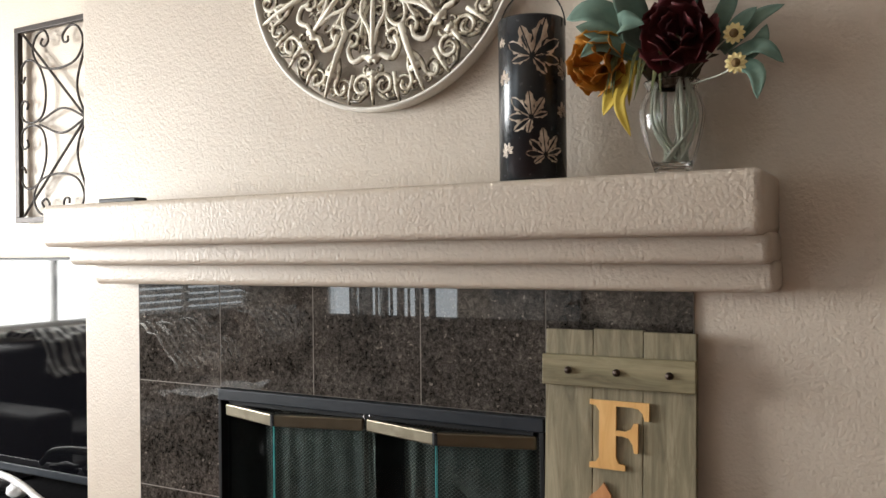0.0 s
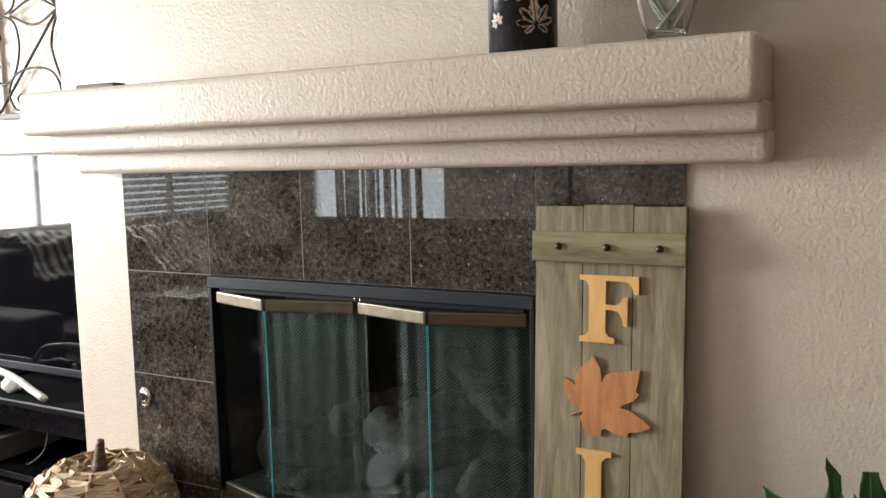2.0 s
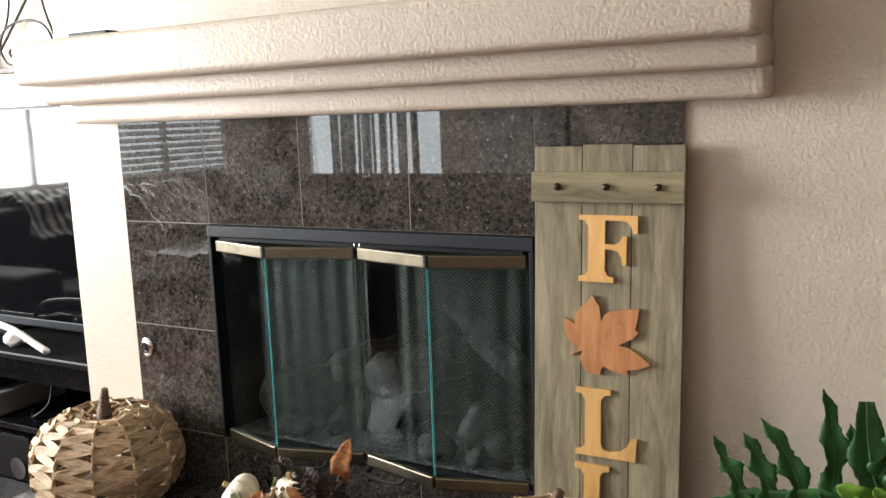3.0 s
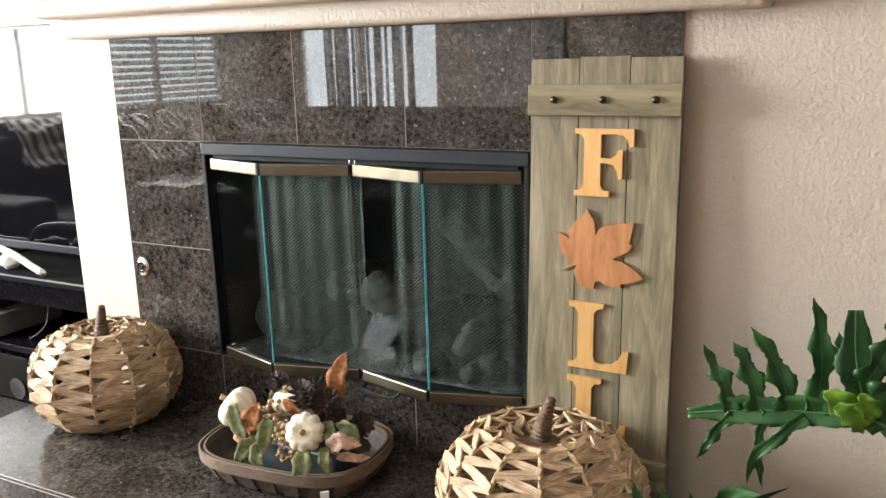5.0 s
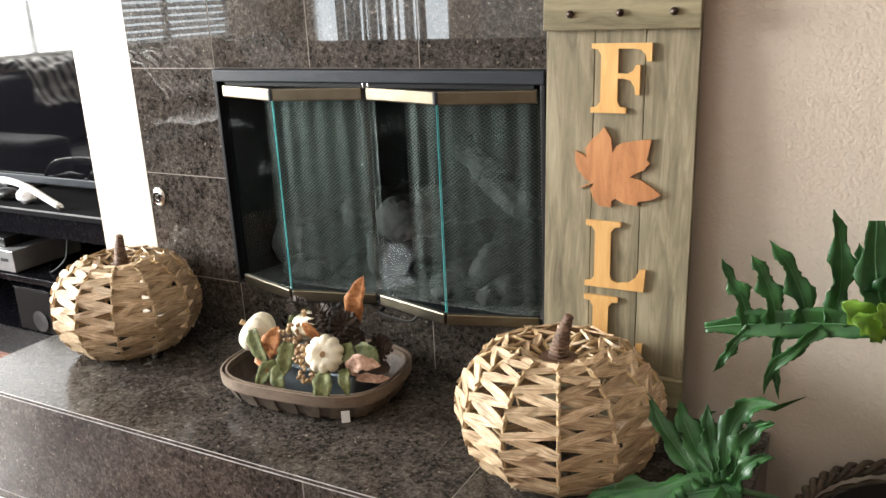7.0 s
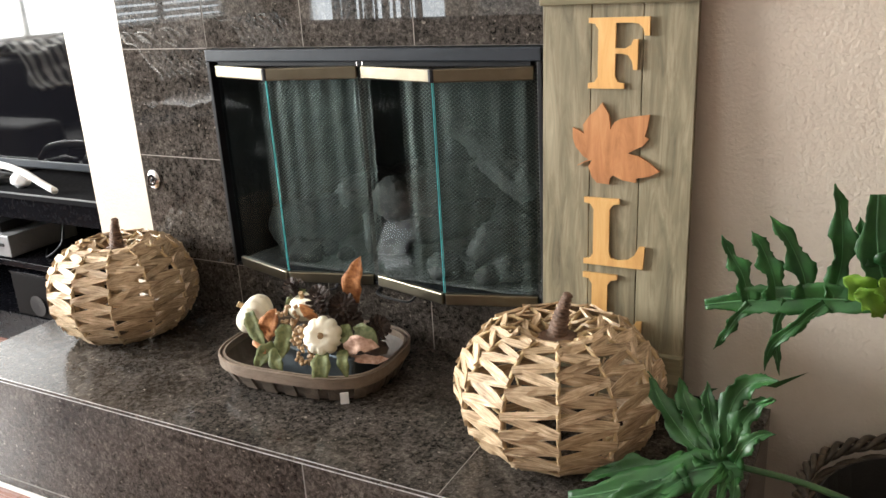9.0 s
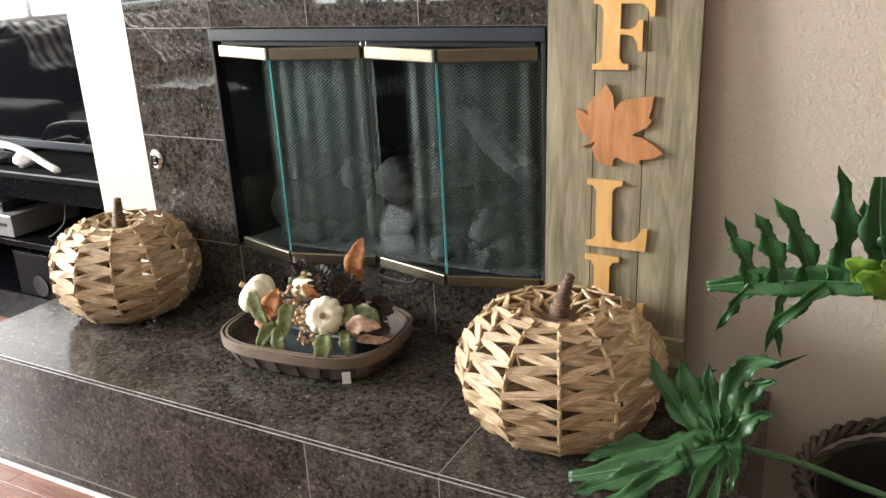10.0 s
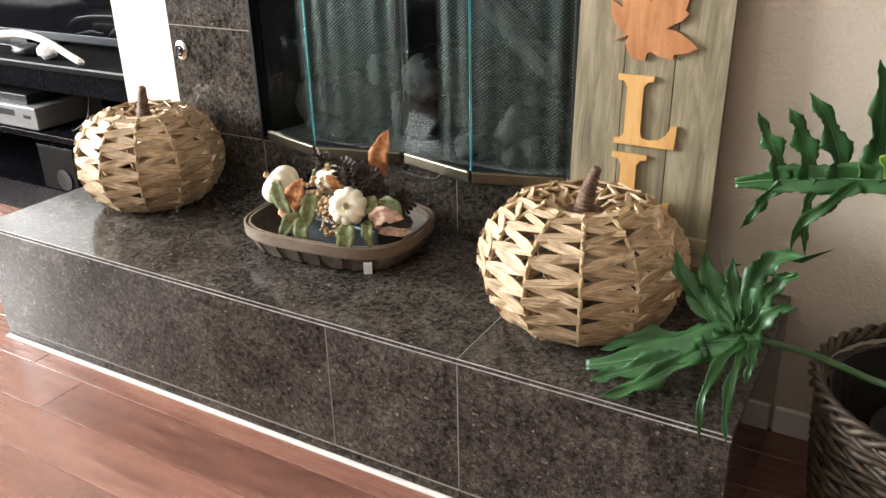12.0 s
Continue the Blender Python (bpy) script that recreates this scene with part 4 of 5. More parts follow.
def scroll_unit(kind):
    """One of twelve units, built downward from the hub."""
    bm = bmesh.new()
    S = 0.0070
    def both(pts, r0=S, r1=S * 0.6):
        bar(bm, pts, r0, r1)
        bar(bm, mirror(pts), r0, r1)
    if kind == 0:
        both(curl(0.030, -0.322, 0.028, 0.009, 2.9, -1.25))
        both(spline([(0.003, -0.285, 0), (0.0, -0.3, 0), (0.012, -0.335, 0), (0.045, -0.362, 0)], 5) and [(x, -0.014, z) for x, z in ((0.003, -0.29), (0.006, -0.315), (0.018, -0.342), (0.04, -0.358), (0.066, -0.356))])
        bar(bm, [(0, -0.016, -0.285), (0, -0.022, -0.33), (0, -0.014, -0.368)], S, S * 0.5)
        both([(p.x, -0.018, p.z) for p in spline([(0.004, 0, -0.268), (0.022, 0, -0.252), (0.055, 0, -0.262), (0.072, 0, -0.235), (0.060, 0, -0.21)], 5)], S * 1.15, S)
        both([(p.x, -0.02, p.z) for p in spline([(0.0, 0, -0.245), (0.012, 0, -0.19), (0.034, 0, -0.15), (0.03, 0, -0.115), (0.012, 0, -0.10)], 5)], S * 0.8, S * 0.7)
        bar(bm, [(0, -0.02, -0.25), (0, -0.024, -0.16), (0, -0.02, -0.075)], S * 0.9, S * 0.9)
        both(curl(0.016, -0.285, 0.012, 0.004, 1.2, -0.9, 10), S * 0.6, S * 0.4)
        box(-0.014, 0.014, -0.028, -0.006, -0.262, -0.25, bm=bm)
        box(-0.012, 0.012, -0.028, -0.006, -0.300, -0.29, bm=bm)
    elif kind == 2:
        both(curl(0.017, -0.347, 0.016, 0.005, 2.4, -1.1, 14), S * 0.75, S * 0.5)
        both([(p.x, -0.016, p.z) for p in spline([(0.002, 0, -0.33), (0.014, 0, -0.315), (0.034, 0, -0.318), (0.042, 0, -0.335)], 5)], S * 0.7, S * 0.5)
        bar(bm, [(0, -0.014, -0.37), (0, -0.022, -0.345), (0, -0.018, -0.30)], S * 0.5, S * 0.9)
    else:
        both([(p.x, -0.017, p.z) for p in spline([(0.0, 0, -0.27), (0.016, 0, -0.30), (0.02, 0, -0.335), (0.04, 0, -0.35), (0.052, 0, -0.336), (0.044, 0, -0.324)], 5)])
        both(curl(0.024, -0.212, 0.02, 0.006, -1.6, 1.1, 16))
        bar(bm, [(0, -0.018, -0.37), (0, -0.024, -0.33), (0, -0.026, -0.26), (0, -0.02, -0.2)], S * 0.5, S * 1.3)
        both([(p.x, -0.018, p.z) for p in spline([(0.0, 0, -0.205), (0.022, 0, -0.18), (0.024, 0, -0.13), (0.006, 0, -0.085)], 5)], S * 0.9, S * 0.6)
        both(curl(0.018, -0.352, 0.012, 0.004, 2.6, -0.9, 10), S * 0.7, S * 0.4)
        box(-0.013, 0.013, -0.028, -0.006, -0.318, -0.306, bm=bm)
        bmesh.ops.create_icosphere(bm, subdivisions=2, radius=0.011, matrix=Matrix.Translation((0, -0.022, -0.235)) @ Matrix.Diagonal((0.8, 0.7, 1.6, 1)))
    return bm


for k in (0, 1):
    first = None
    for i in range(8):
        if first is None:
            first = part("scroll", scroll_unit(k), MEDALLION, med, smooth=True)
            ob = first
        else:
            ob = new("scroll", first.data)
            ob.parent = med
        ob.rotation_euler = (0, 2 * math.pi * (i + 0.5 * k) / 8 + 0.03, 0)
        ob.location.y = -0.010
first = part("scroll", scroll_unit(2), MEDALLION, med, smooth=True)
for i in range(16):
    ob = first if i == 0 else new("scroll", first.data)
    ob.parent = med
    ob.rotation_euler = (0, 2 * math.pi * (i + 0.5) / 16 + 0.03, 0)
    ob.location.y = -0.007
first = part("scroll", scroll_unit(1), MEDALLION, med, smooth=True)
for i in range(16):
    ob = first if i == 0 else new("scroll", first.data)
    ob.parent = med
    ob.scale = (0.66, 0.9, 0.66)
    ob.rotation_euler = (0, 2 * math.pi * (i + 0.5) / 16 + 0.03, 0)
    ob.location.y = -0.002
bm = bmesh.new()
for rad in (0.075, 0.175):
    tube(bm, [(rad * math.cos(2 * math.pi * j / 64), -0.014, rad * math.sin(2 * math.pi * j / 64)) for j in range(64)], 0.006, 7, True)
bmesh.ops.create_uvsphere(bm, u_segments=20, v_segments=10, radius=0.045, matrix=Matrix.Translation((0, -0.014, 0)) @ Matrix.Diagonal((1, 0.4, 1, 1)))
part("hub", bm, MEDALLION, med, smooth=True)

# ---- iron panel in the alcove ----
IX, IZ, IW, IH = -1.703, 1.960, 0.432, 0.406
iron = thing("iron_wall_panel", "square dark wrought iron scroll panel on the alcove wall", "wall decor", (IX, NICHE - 0.03, IZ))
for s in (-1, 1):
    part("frame_bar", box(-IW, IW, -0.012, 0.012, s * (IH - 0.011) - 0.011, s * (IH - 0.011) + 0.011, 0.002), IRON, iron)
    part("frame_bar", box(s * (IW - 0.013) - 0.013, s * (IW - 0.013) + 0.013, -0.0115, 0.0115, -IH + 0.0225, IH - 0.0225, 0.002), IRON, iron)
for sx in (-1, 1):
    for sz in (-1, 1):
        for pts, rad in (([(0, 0, 0), (0.9 * IW, 0, 0.93 * IH)], 0.0055),):
            part("scroll_bar", tube(bmesh.new(), [(sx * x, y, sz * z) for x, y, z in pts], rad, 7), IRON, iron)
        for line, rad in ((((.375, .20), (.39, .175), (.408, .19), (.402, .235), (.36, .267), (.29, .24), (.245, .14), (.26, .04), (.32, .006), (.385, .018), (.405, .06), (.388, .098), (.358, .088), (.366, .062)), 0.0048),
                          (((.262, .345), (.274, .325), (.25, .312), (.226, .335), (.25, .375), (.30, .36), (.325, .30), (.28, .235), (.17, .212), (.06, .235), (.015, .30), (.04, .36), (.09, .375), (.135, .345), (.13, .315), (.105, .315), (.105, .335)), 0.0048),
                          (((0, 0), (.052, .13), (0.004, .28)), 0.005), (((0, 0), (.14, .05), (.285, .006)), 0.005)):
            a = [(p.x * sx, 0, p.z * sz) for p in spline([(x, 0, z) for x, z in line], 7)]
            part("scroll_bar", tube(bmesh.new(), a, rad, 7), IRON, iron, smooth=True)

# ---- leaning plank sign ----
sign = thing("plank_sign", "tall grey-green stained plank sign leaning on the tiles", "sign")
TILT = radians(-3.0)
sign.matrix_world = Matrix.Translation((0.472, -0.080, HZ + 0.0015)) @ Matrix.Rotation(TILT, 4, "X")
for i in range(3):
    part("plank", box(i * 0.101 + 0.0006, i * 0.101 + 0.1004, 0.0, 0.017, 0.0, 0.924 + (0.003 if i == 1 else 0), 0.0012, 1), SIGN_WOOD, sign)
for z0, z1 in ((0.813, 0.874), (0.062, 0.121)):
    part("batten", box(-0.001, 0.305, -0.017, -0.0002, z0, z1, 0.0015, 1), BATTEN_WOOD, sign)
for z in (0.844, 0.09):
    for x in (0.055, 0.154, 0.256):
        bm = lathe([(0.0, 0.0), (0.0075, 0.0), (0.0075, 0.004), (0.0055, 0.0075), (0.0, 0.009)], 10, close=False)
        bmesh.ops.transform(bm, matrix=Matrix.Translation((x, -0.0165, z)) @ Matrix.Rotation(radians(90), 4, "X"), verts=bm.verts)
        part("bolt", bm, BOLT, sign, smooth=True)
F_OUT = [(0, .118), (0, .127), (.122, .127), (.122, .094), (.113, .094), (.109, .107), (.100, .115), (.086, .117), (.055, .117), (.055, .073), (.074, .072), (.086, .078), (.091, .088), (.100, .088),
         (.100, .034), (.092, .034), (.089, .049), (.081, .060), (.068, .063), (.055, .063), (.055, .022), (.061, .012), (.074, .010), (.074, 0), (0, 0), (0, .010), (.013, .012), (.020, .021), (.020, .106), (.013, .116)]
L_OUT = [(0, .118), (0, .128), (.073, .128), (.073, .119), (.060, .116), (.053, .107), (.053, .026), (.058, .015), (.072, .012), (.092, .015), (.106, .025), (.115, .042), (.127, .043), (.124, 0), (0, 0), (0, .010), (.013, .012), (.020, .021), (.020, .106), (.013, .116)]
LEAF = [(330, 200), (368, 262), (378, 345), (398, 305), (430, 286), (500, 272), (580, 260), (570, 330), (558, 378), (578, 392), (548, 432), (505, 455), (474, 476), (530, 488), (586, 522), (640, 568), (585, 600), (522, 612), (519, 638),
        (450, 628), (398, 604), (381, 620), (378, 656), (312, 652), (282, 618), (262, 560), (282, 522), (240, 540), (200, 560), (205, 553), (262, 520), (236, 505), (190, 450), (175, 400), (174, 342), (205, 356), (236, 376), (230, 325), (268, 268), (300, 242)]
for name, out, u, v, mt, lab in (("letter_F", [(x * 0.97, z * 1.05) for x, z in F_OUT], 0.097, 0.655, PLY, "honey plywood letter F"), ("letter_L", [(x, z * 1.10) for x, z in L_OUT], 0.093, 0.297, PLY, "honey plywood letter L"), ("letter_L", [(x, z * 1.10) for x, z in L_OUT], 0.092, 0.138, PLY, "honey plywood letter L"),
                                 ("maple_leaf", [((a - 174) * 0.000379, (656 - b) * 0.000353) for a, b in LEAF], 0.067, 0.467, PLY_LEAF, "orange plywood maple leaf in place of a letter")):
    ob = part(name, plate(out, 0.006), mt, sign, lab)
    ob.location = (u, -0.0015, v)

# ---- woven pumpkins ----
PROFILE = [(0.085, 0.004), (0.130, 0.018), (0.166, 0.058), (0.186, 0.112), (0.187, 0.160), (0.172, 0.206), (0.142, 0.245), (0.104, 0.266), (0.066, 0.262), (0.035, 0.246)]


def wicker_pumpkin(place, turn, size, tall, lean, seed, label, wide=1.0):
    rr = random.Random(seed)
    ob = thing("woven_pumpkin", label, "pumpkin", group="woven pumpkins on the hearth")
    line = [(p.x, p.z) for p in spline([(r0, 0, z0) for r0, z0 in PROFILE], 8)]
    lens = [0]
    for a, b in zip(line, line[1:]):
        lens.append(lens[-1] + math.dist(a, b))
    def at(k, s):
        """The place on rib k, a share s of the way up."""
        d = min(max(s, 0.0), 0.9999) * lens[-1]
        i = max(j for j in range(len(lens) - 1) if lens[j] <= d + 1e-9)
        f = (d - lens[i]) / (lens[i + 1] - lens[i])
        r0 = line[i][0] + f * (line[i + 1][0] - line[i][0])
        z0 = line[i][1] + f * (line[i + 1][1] - line[i][1])
        a = turn + 2 * math.pi * k / 12
        return Vector((size * r0 * math.cos(a), size * r0 * math.sin(a), tall * z0))
    for k in range(12):
        part("rib", tube(bmesh.new(), [at(k, i / 26) for i in range(27)], [0.0042 + 0.0010 * math.sin(i * 2.1 + k) for i in range(27)], 6), REED_RIB, ob, smooth=True)
        N = 10
        for j in range(2 * N - 1):
            s0, s1 = (j + 0.15) / (2 * N), (j + 0.95) / (2 * N)
            a, b = (k, k + 1) if j % 2 == 0 else (k + 1, k)
            p, q = at(a, min(0.985, s0 + rr.uniform(-0.008, 0.008))), at(b, min(0.99, s1 + rr.uniform(-0.008, 0.008)))
            mid = (p + q) / 2
            t = (q - p).normalized()
            out = Vector((mid.x, mid.y, (mid.z - 0.13 * tall) * 1.1)).normalized()
            w = t.cross(out).normalized() * size * wide * rr.uniform(0.0064, 0.0100) * min(1, 0.45 + (p - q).length / (0.1 * size) * 0.55)
            nn = w.cross(t).normalized()
            if nn.dot(out) < 0:
                nn = -nn
            h = nn * rr.uniform(0.0014, 0.0026)
            bm = bmesh.new()
            uv = bm.loops.layers.uv.new("uv")
            rows = []
            for f in (-0.03, 0.28, 0.62, 1.03):
                c = p + (q - p) * f + nn * ((0.0042 if f < 0 else 0.0 if f > 1 else 0.0034 - 0.0034 * f) + rr.uniform(-0.0006, 0.0012))
                ww = w * (0.72 if f < 0 or f > 1 else rr.uniform(0.86, 1.16)) 
                tw = nn * rr.uniform(-0.0018, 0.0018)
                rows.append([bm.verts.new(c - ww - h - tw), bm.verts.new(c + ww - h + tw), bm.verts.new(c + ww + h + tw), bm.verts.new(c - ww + h - tw)])
            ln, wd = (q - p).length, w.length * 2
            for m, (x0, x1) in enumerate(zip(rows, rows[1:])):
                for i in range(4):
                    f = bm.faces.new((x0[i], x0[(i + 1) % 4], x1[(i + 1) % 4], x1[i]))
                    side = ((0, 1), (1, 1), (1, 0), (0, 0))[i]
                    for lp, (u, t2) in zip(f.loops, ((m, side[0]), (m, side[1]), (m + 1, side[1]), (m + 1, side[0]))):
                        lp[uv].uv = (u * ln / 3, t2 * wd)
            bm.faces.new(rows[0][::-1])
            bm.faces.new(rows[-1])
            part("reed_strip", bm, REED, ob)
    part("base_ring", tube(bmesh.new(), [at(12 * i / 36, 0.0) for i in range(36)], 0.005, 6, True), REED_RIB, ob)
    part("crown_disc", lathe([(0.0, 0.243 * tall), (0.034 * size, 0.242 * tall), (0.038 * size, 0.246 * tall), (0.030 * size, 0.251 * tall), (0.0, 0.252 * tall)], 18, close=False), STEM_WRAP, ob)
    bm = bmesh.new()
    n = 12
    pts, rad = [], []
    for i in range(n * 4 + 1):
        f = i / (n * 4)
        pts.append((lean[0] * f ** 1.6, lean[1] * f ** 1.6, tall * 0.246 + 0.088 * f))
        rad.append((0.0185 - 0.0105 * f) * (0.80 + 0.40 * abs(math.sin(math.pi * i / 4))))
    tube(bm, pts, rad, 12)
    part("stem", bm, STEM_WRAP, ob, "brown cord-wrapped stem", True)
    ob.location = place
    return ob


wicker_pumpkin((-0.700, -0.186, HZ), 0.16, 1.018, 0.930, (0.012, 0.0), 11, "woven reed pumpkin at the far hearth end", 1.40)
wicker_pumpkin((0.586, -0.280, HZ), 0.36, 1.045, 0.912, (0.020, 0.006), 23, "woven reed pumpkin in front of the plank sign", 1.18)

# ---- splint tray with autumn arrangement ----
TRAY = Matrix.Translation((-0.052, -0.208, HZ)) @ Matrix.Rotation(radians(5), 4, "Z")


def oval(a, b, z, n=64, e=3.2):
    out = []
    for i in range(n):
        t = 2 * math.pi * i / n
        c, s = math.cos(t), math.sin(t)
        k = (abs(c) ** e + abs(s) ** e) ** (-1 / e)
        out.append(Vector((a * k * c, b * k * s, z)))
    return out


def loft(rings):
    bm = bmesh.new()
    vs = [[bm.verts.new(p) for p in q] for q in rings]
    for a, b in zip(vs, vs[1:]):
        for i in range(len(a)):
            bm.faces.new((a[i], a[(i + 1) % len(a)], b[(i + 1) % len(a)], b[i]))
    return bm, vs


tray = thing("splint_tray", "shallow weathered brown wood splint tray basket", "tray")
tray.matrix_world = TRAY @ Matrix.Diagonal((1.0, 1.09, 1.12, 1))
bm, vs = loft([oval(0.184, 0.114, 0.002), oval(0.196, 0.124, 0.008), oval(0.208, 0.134, 0.032), oval(0.214, 0.140, 0.058), oval(0.211, 0.137, 0.058), oval(0.205, 0.131, 0.034), oval(0.193, 0.121, 0.013), oval(0.180, 0.110, 0.008)])
bm.faces.new(vs[0][::-1])
bm.faces.new(vs[-1])
part("bowl", bm, TRAY_WOOD, tray, smooth=True)
bm, vs = loft([oval(0.2155, 0.1415, 0.040), oval(0.2190, 0.1450, 0.040), oval(0.2205, 0.1465, 0.063), oval(0.2165, 0.1425, 0.064), oval(0.2155, 0.1415, 0.040)])
part("rim", bm, TRAY_RIM, tray, "grey-brown bent rim band")
bm, vs = loft([oval(0.2085, 0.1345, 0.043), oval(0.2065, 0.1325, 0.063), oval(0.2105, 0.1365, 0.0625), oval(0.2115, 0.1375, 0.045)])
part("inner_rim", bm, TRAY_RIM, tray)
lo, mi, hi = oval(0.197, 0.125, 0.006, 120), oval(0.2095, 0.1355, 0.032, 120), oval(0.2150, 0.1410, 0.052, 120)
for i in range(0, 120, 5):
    bm = bmesh.new()
    rows = []
    for q, d in ((lo, 0.0012), (mi, 0.0022), (hi, 0.0008)):
        a, b = q[i], q[(i + 3) % 120]
        o = Vector((a.x + b.x, a.y + b.y, 0)).normalized() * d
        rows.append([bm.verts.new(a + o), bm.verts.new(b + o), bm.verts.new(b - o * 0.3), bm.verts.new(a - o * 0.3)])
    for x0, x1 in zip(rows, rows[1:]):
        for k in range(4):
            bm.faces.new((x0[k], x0[(k + 1) % 4], x1[(k + 1) % 4], x1[k]))
    bm.faces.new(rows[0][::-1])
    bm.faces.new(rows[-1])
    part("splint", bm, TRAY_WOOD, tray)
for y0 in (-0.05, 0.0, 0.05):
    part("floor_splint", box(-0.165, 0.165, y0 - 0.016, y0 + 0.016, 0.0082, 0.0105), TRAY_WOOD, tray)
part("price_tag", box(0.128, 0.146, -0.146, -0.144, 0.010, 0.034), WHITE_PLASTIC, tray, "small white paper tag").matrix_local = Matrix.Translation((0.160, -0.136, 0.024)) @ Matrix.Rotation(0.5, 4, "Z") @ Matrix.Translation((-0.137, 0.145, -0.02))

arr = thing("autumn_arrangement", "zinc trough with cream gourds, pine cones and rust leaves", "arrangement", (-0.007, 0.024, HZ - 0.313))
bm = bmesh.new()
q = bmesh.ops.create_cube(bm, size=1)["verts"]
for v in q:
    k = 1.0 if v.co.z > 0 else 0.9
    v.co = Vector((0.0 + v.co.x * 0.235 * k, -0.245 + v.co.y * 0.125 * k, 0.313 + 0.0525 + v.co.z * 0.083))
bmesh.ops.bevel(bm, geom=bm.edges[:], offset=0.006, segments=2, affect="EDGES", profile=0.5)
part("zinc_trough", bm, ZINC, arr)
part("moss_filling", lumpy((0.02, -0.245, 0.313 + 0.092), (0.13, 0.052, 0.03), 4.2), CONE, arr)


def gourd(place, r0, facing, seed):
    """A ribbed gourd with a sunken top and a stub of stem."""
    prof = [(0.0, -0.62), (0.4, -0.66), (0.75, -0.5), (0.97, -0.15), (1.0, 0.12), (0.86, 0.45), (0.55, 0.62), (0.25, 0.58), (0.0, 0.5)]
    line = [(max(0, p.x), p.z) for p in spline([(a, 0, b) for a, b in prof], 4)]
    bm = lathe([(a * r0, b * r0) for a, b in line], 60, 10, 0.12, close=False)
    m = Matrix.Translation(place) @ Vector(facing).to_track_quat("Z", "Y").to_matrix().to_4x4()
    bmesh.ops.remove_doubles(bm, verts=bm.verts, dist=1e-5)
    bmesh.ops.transform(bm, matrix=m, verts=bm.verts)
    ob = part("gourd", bm, CREAM, arr, "cream white ribbed mini pumpkin", True)
    st = tube(bmesh.new(), [(0, 0, 0.45 * r0), (0.03 * r0, 0, 0.72 * r0), (0.12 * r0, 0, 0.95 * r0)], [0.2 * r0, 0.12 * r0, 0.14 * r0], 8)
    bmesh.ops.transform(st, matrix=m, verts=st.verts)
    part("gourd_stem", st, GOURD_STEM, ob)


gourd((0.050, -0.318, 0.456), 0.044, (0.35, -0.85, 0.42), 1)
gourd((-0.180, -0.272, 0.455), 0.050, (-0.75, -0.2, 0.55), 2)
gourd((-0.062, -0.225, 0.474), 0.042, (-0.2, -0.2, 1), 3)


def pine_cone(place, r0, ln, axis, seed):
    rr = random.Random(seed)
    bm = bmesh.new()
    tube(bm, [(0, 0, -0.5 * ln), (0, 0, 0), (0, 0, 0.45 * ln)], [0.35 * r0, 0.45 * r0, 0.15 * r0], 6)
    n = 62
    for i in range(n):
        f = i / n
        a = i * 2.39996
        rad = r0 * math.sin(math.pi * (0.12 + 0.82 * f)) ** 0.7 * rr.uniform(0.88, 1.08)
        z = (f - 0.5) * ln
        d = Vector((math.cos(a), math.sin(a), 0))
        tip = d * rad + Vector((0, 0, z + 0.28 * r0))
        s = Vector((-d.y, d.x, 0)) * r0 * 0.17
        up = Vector((0, 0, r0 * 0.1))
        root = d * rad * 0.3 + Vector((0, 0, z))
        v = [bm.verts.new(c) for c in (root - s * 0.5, root + s * 0.5, tip + s, tip - s, tip * 1.02 + up)]
        for tri in ((0, 1, 2, 3), (3, 2, 4), (0, 3, 4), (1, 4, 2), (0, 4, 1)):
            bm.faces.new([v[k] for k in tri])
    bmesh.ops.transform(bm, matrix=Matrix.Translation(place) @ Vector(axis).to_track_quat("Z", "Y").to_matrix().to_4x4(), verts=bm.verts)
    part("pine_cone", bm, CONE, arr, "dark brown open pine cone")


pine_cone((0.006, -0.262, 0.510), 0.032, 0.06, (0.1, -0.3, 1), 1)
pine_cone((0.046, -0.23, 0.488), 0.034, 0.06, (0.5, -0.6, 0.6), 2)
pine_cone((0.060, -0.232, 0.457), 0.033, 0.06, (0.6, -0.6, 0.2), 3)
pine_cone((0.128, -0.218, 0.445), 0.029, 0.05, (0.8, -0.4, 0.5), 4)
pine_cone((-0.100, -0.215, 0.506), 0.027, 0.045, (-0.3, -0.3, 1), 5)
bm = bmesh.new()
bmesh.ops.create_icosphere(bm, subdivisions=2, radius=0.0045)
berry_mesh = part("berry", bm, BERRY, arr, "glossy bronze berry", True).data
bpy.data.objects["berry"].location = (-0.02, -0.31, 0.45)
for k, (c, n, sp) in enumerate((((-0.068, -0.285, 0.476), 30, 0.026), ((-0.012, -0.318, 0.440), 34, 0.026), ((0.000, -0.325, 0.405), 30, 0.024), ((-0.03, -0.30, 0.455), 18, 0.022))):
    rr = random.Random(k)
    for i in range(n):
        v = Vector((rr.gauss(0, 1), rr.gauss(0, 1), rr.gauss(0, 1))).normalized() * sp * rr.uniform(0.6, 1)
        ob = new("berry", berry_mesh)
        ob.parent = arr
        ob.location = Vector(c) + v
        ob.scale = (rr.uniform(0.9, 1.25),) * 3
V = (0.35, -0.9, 0.35)
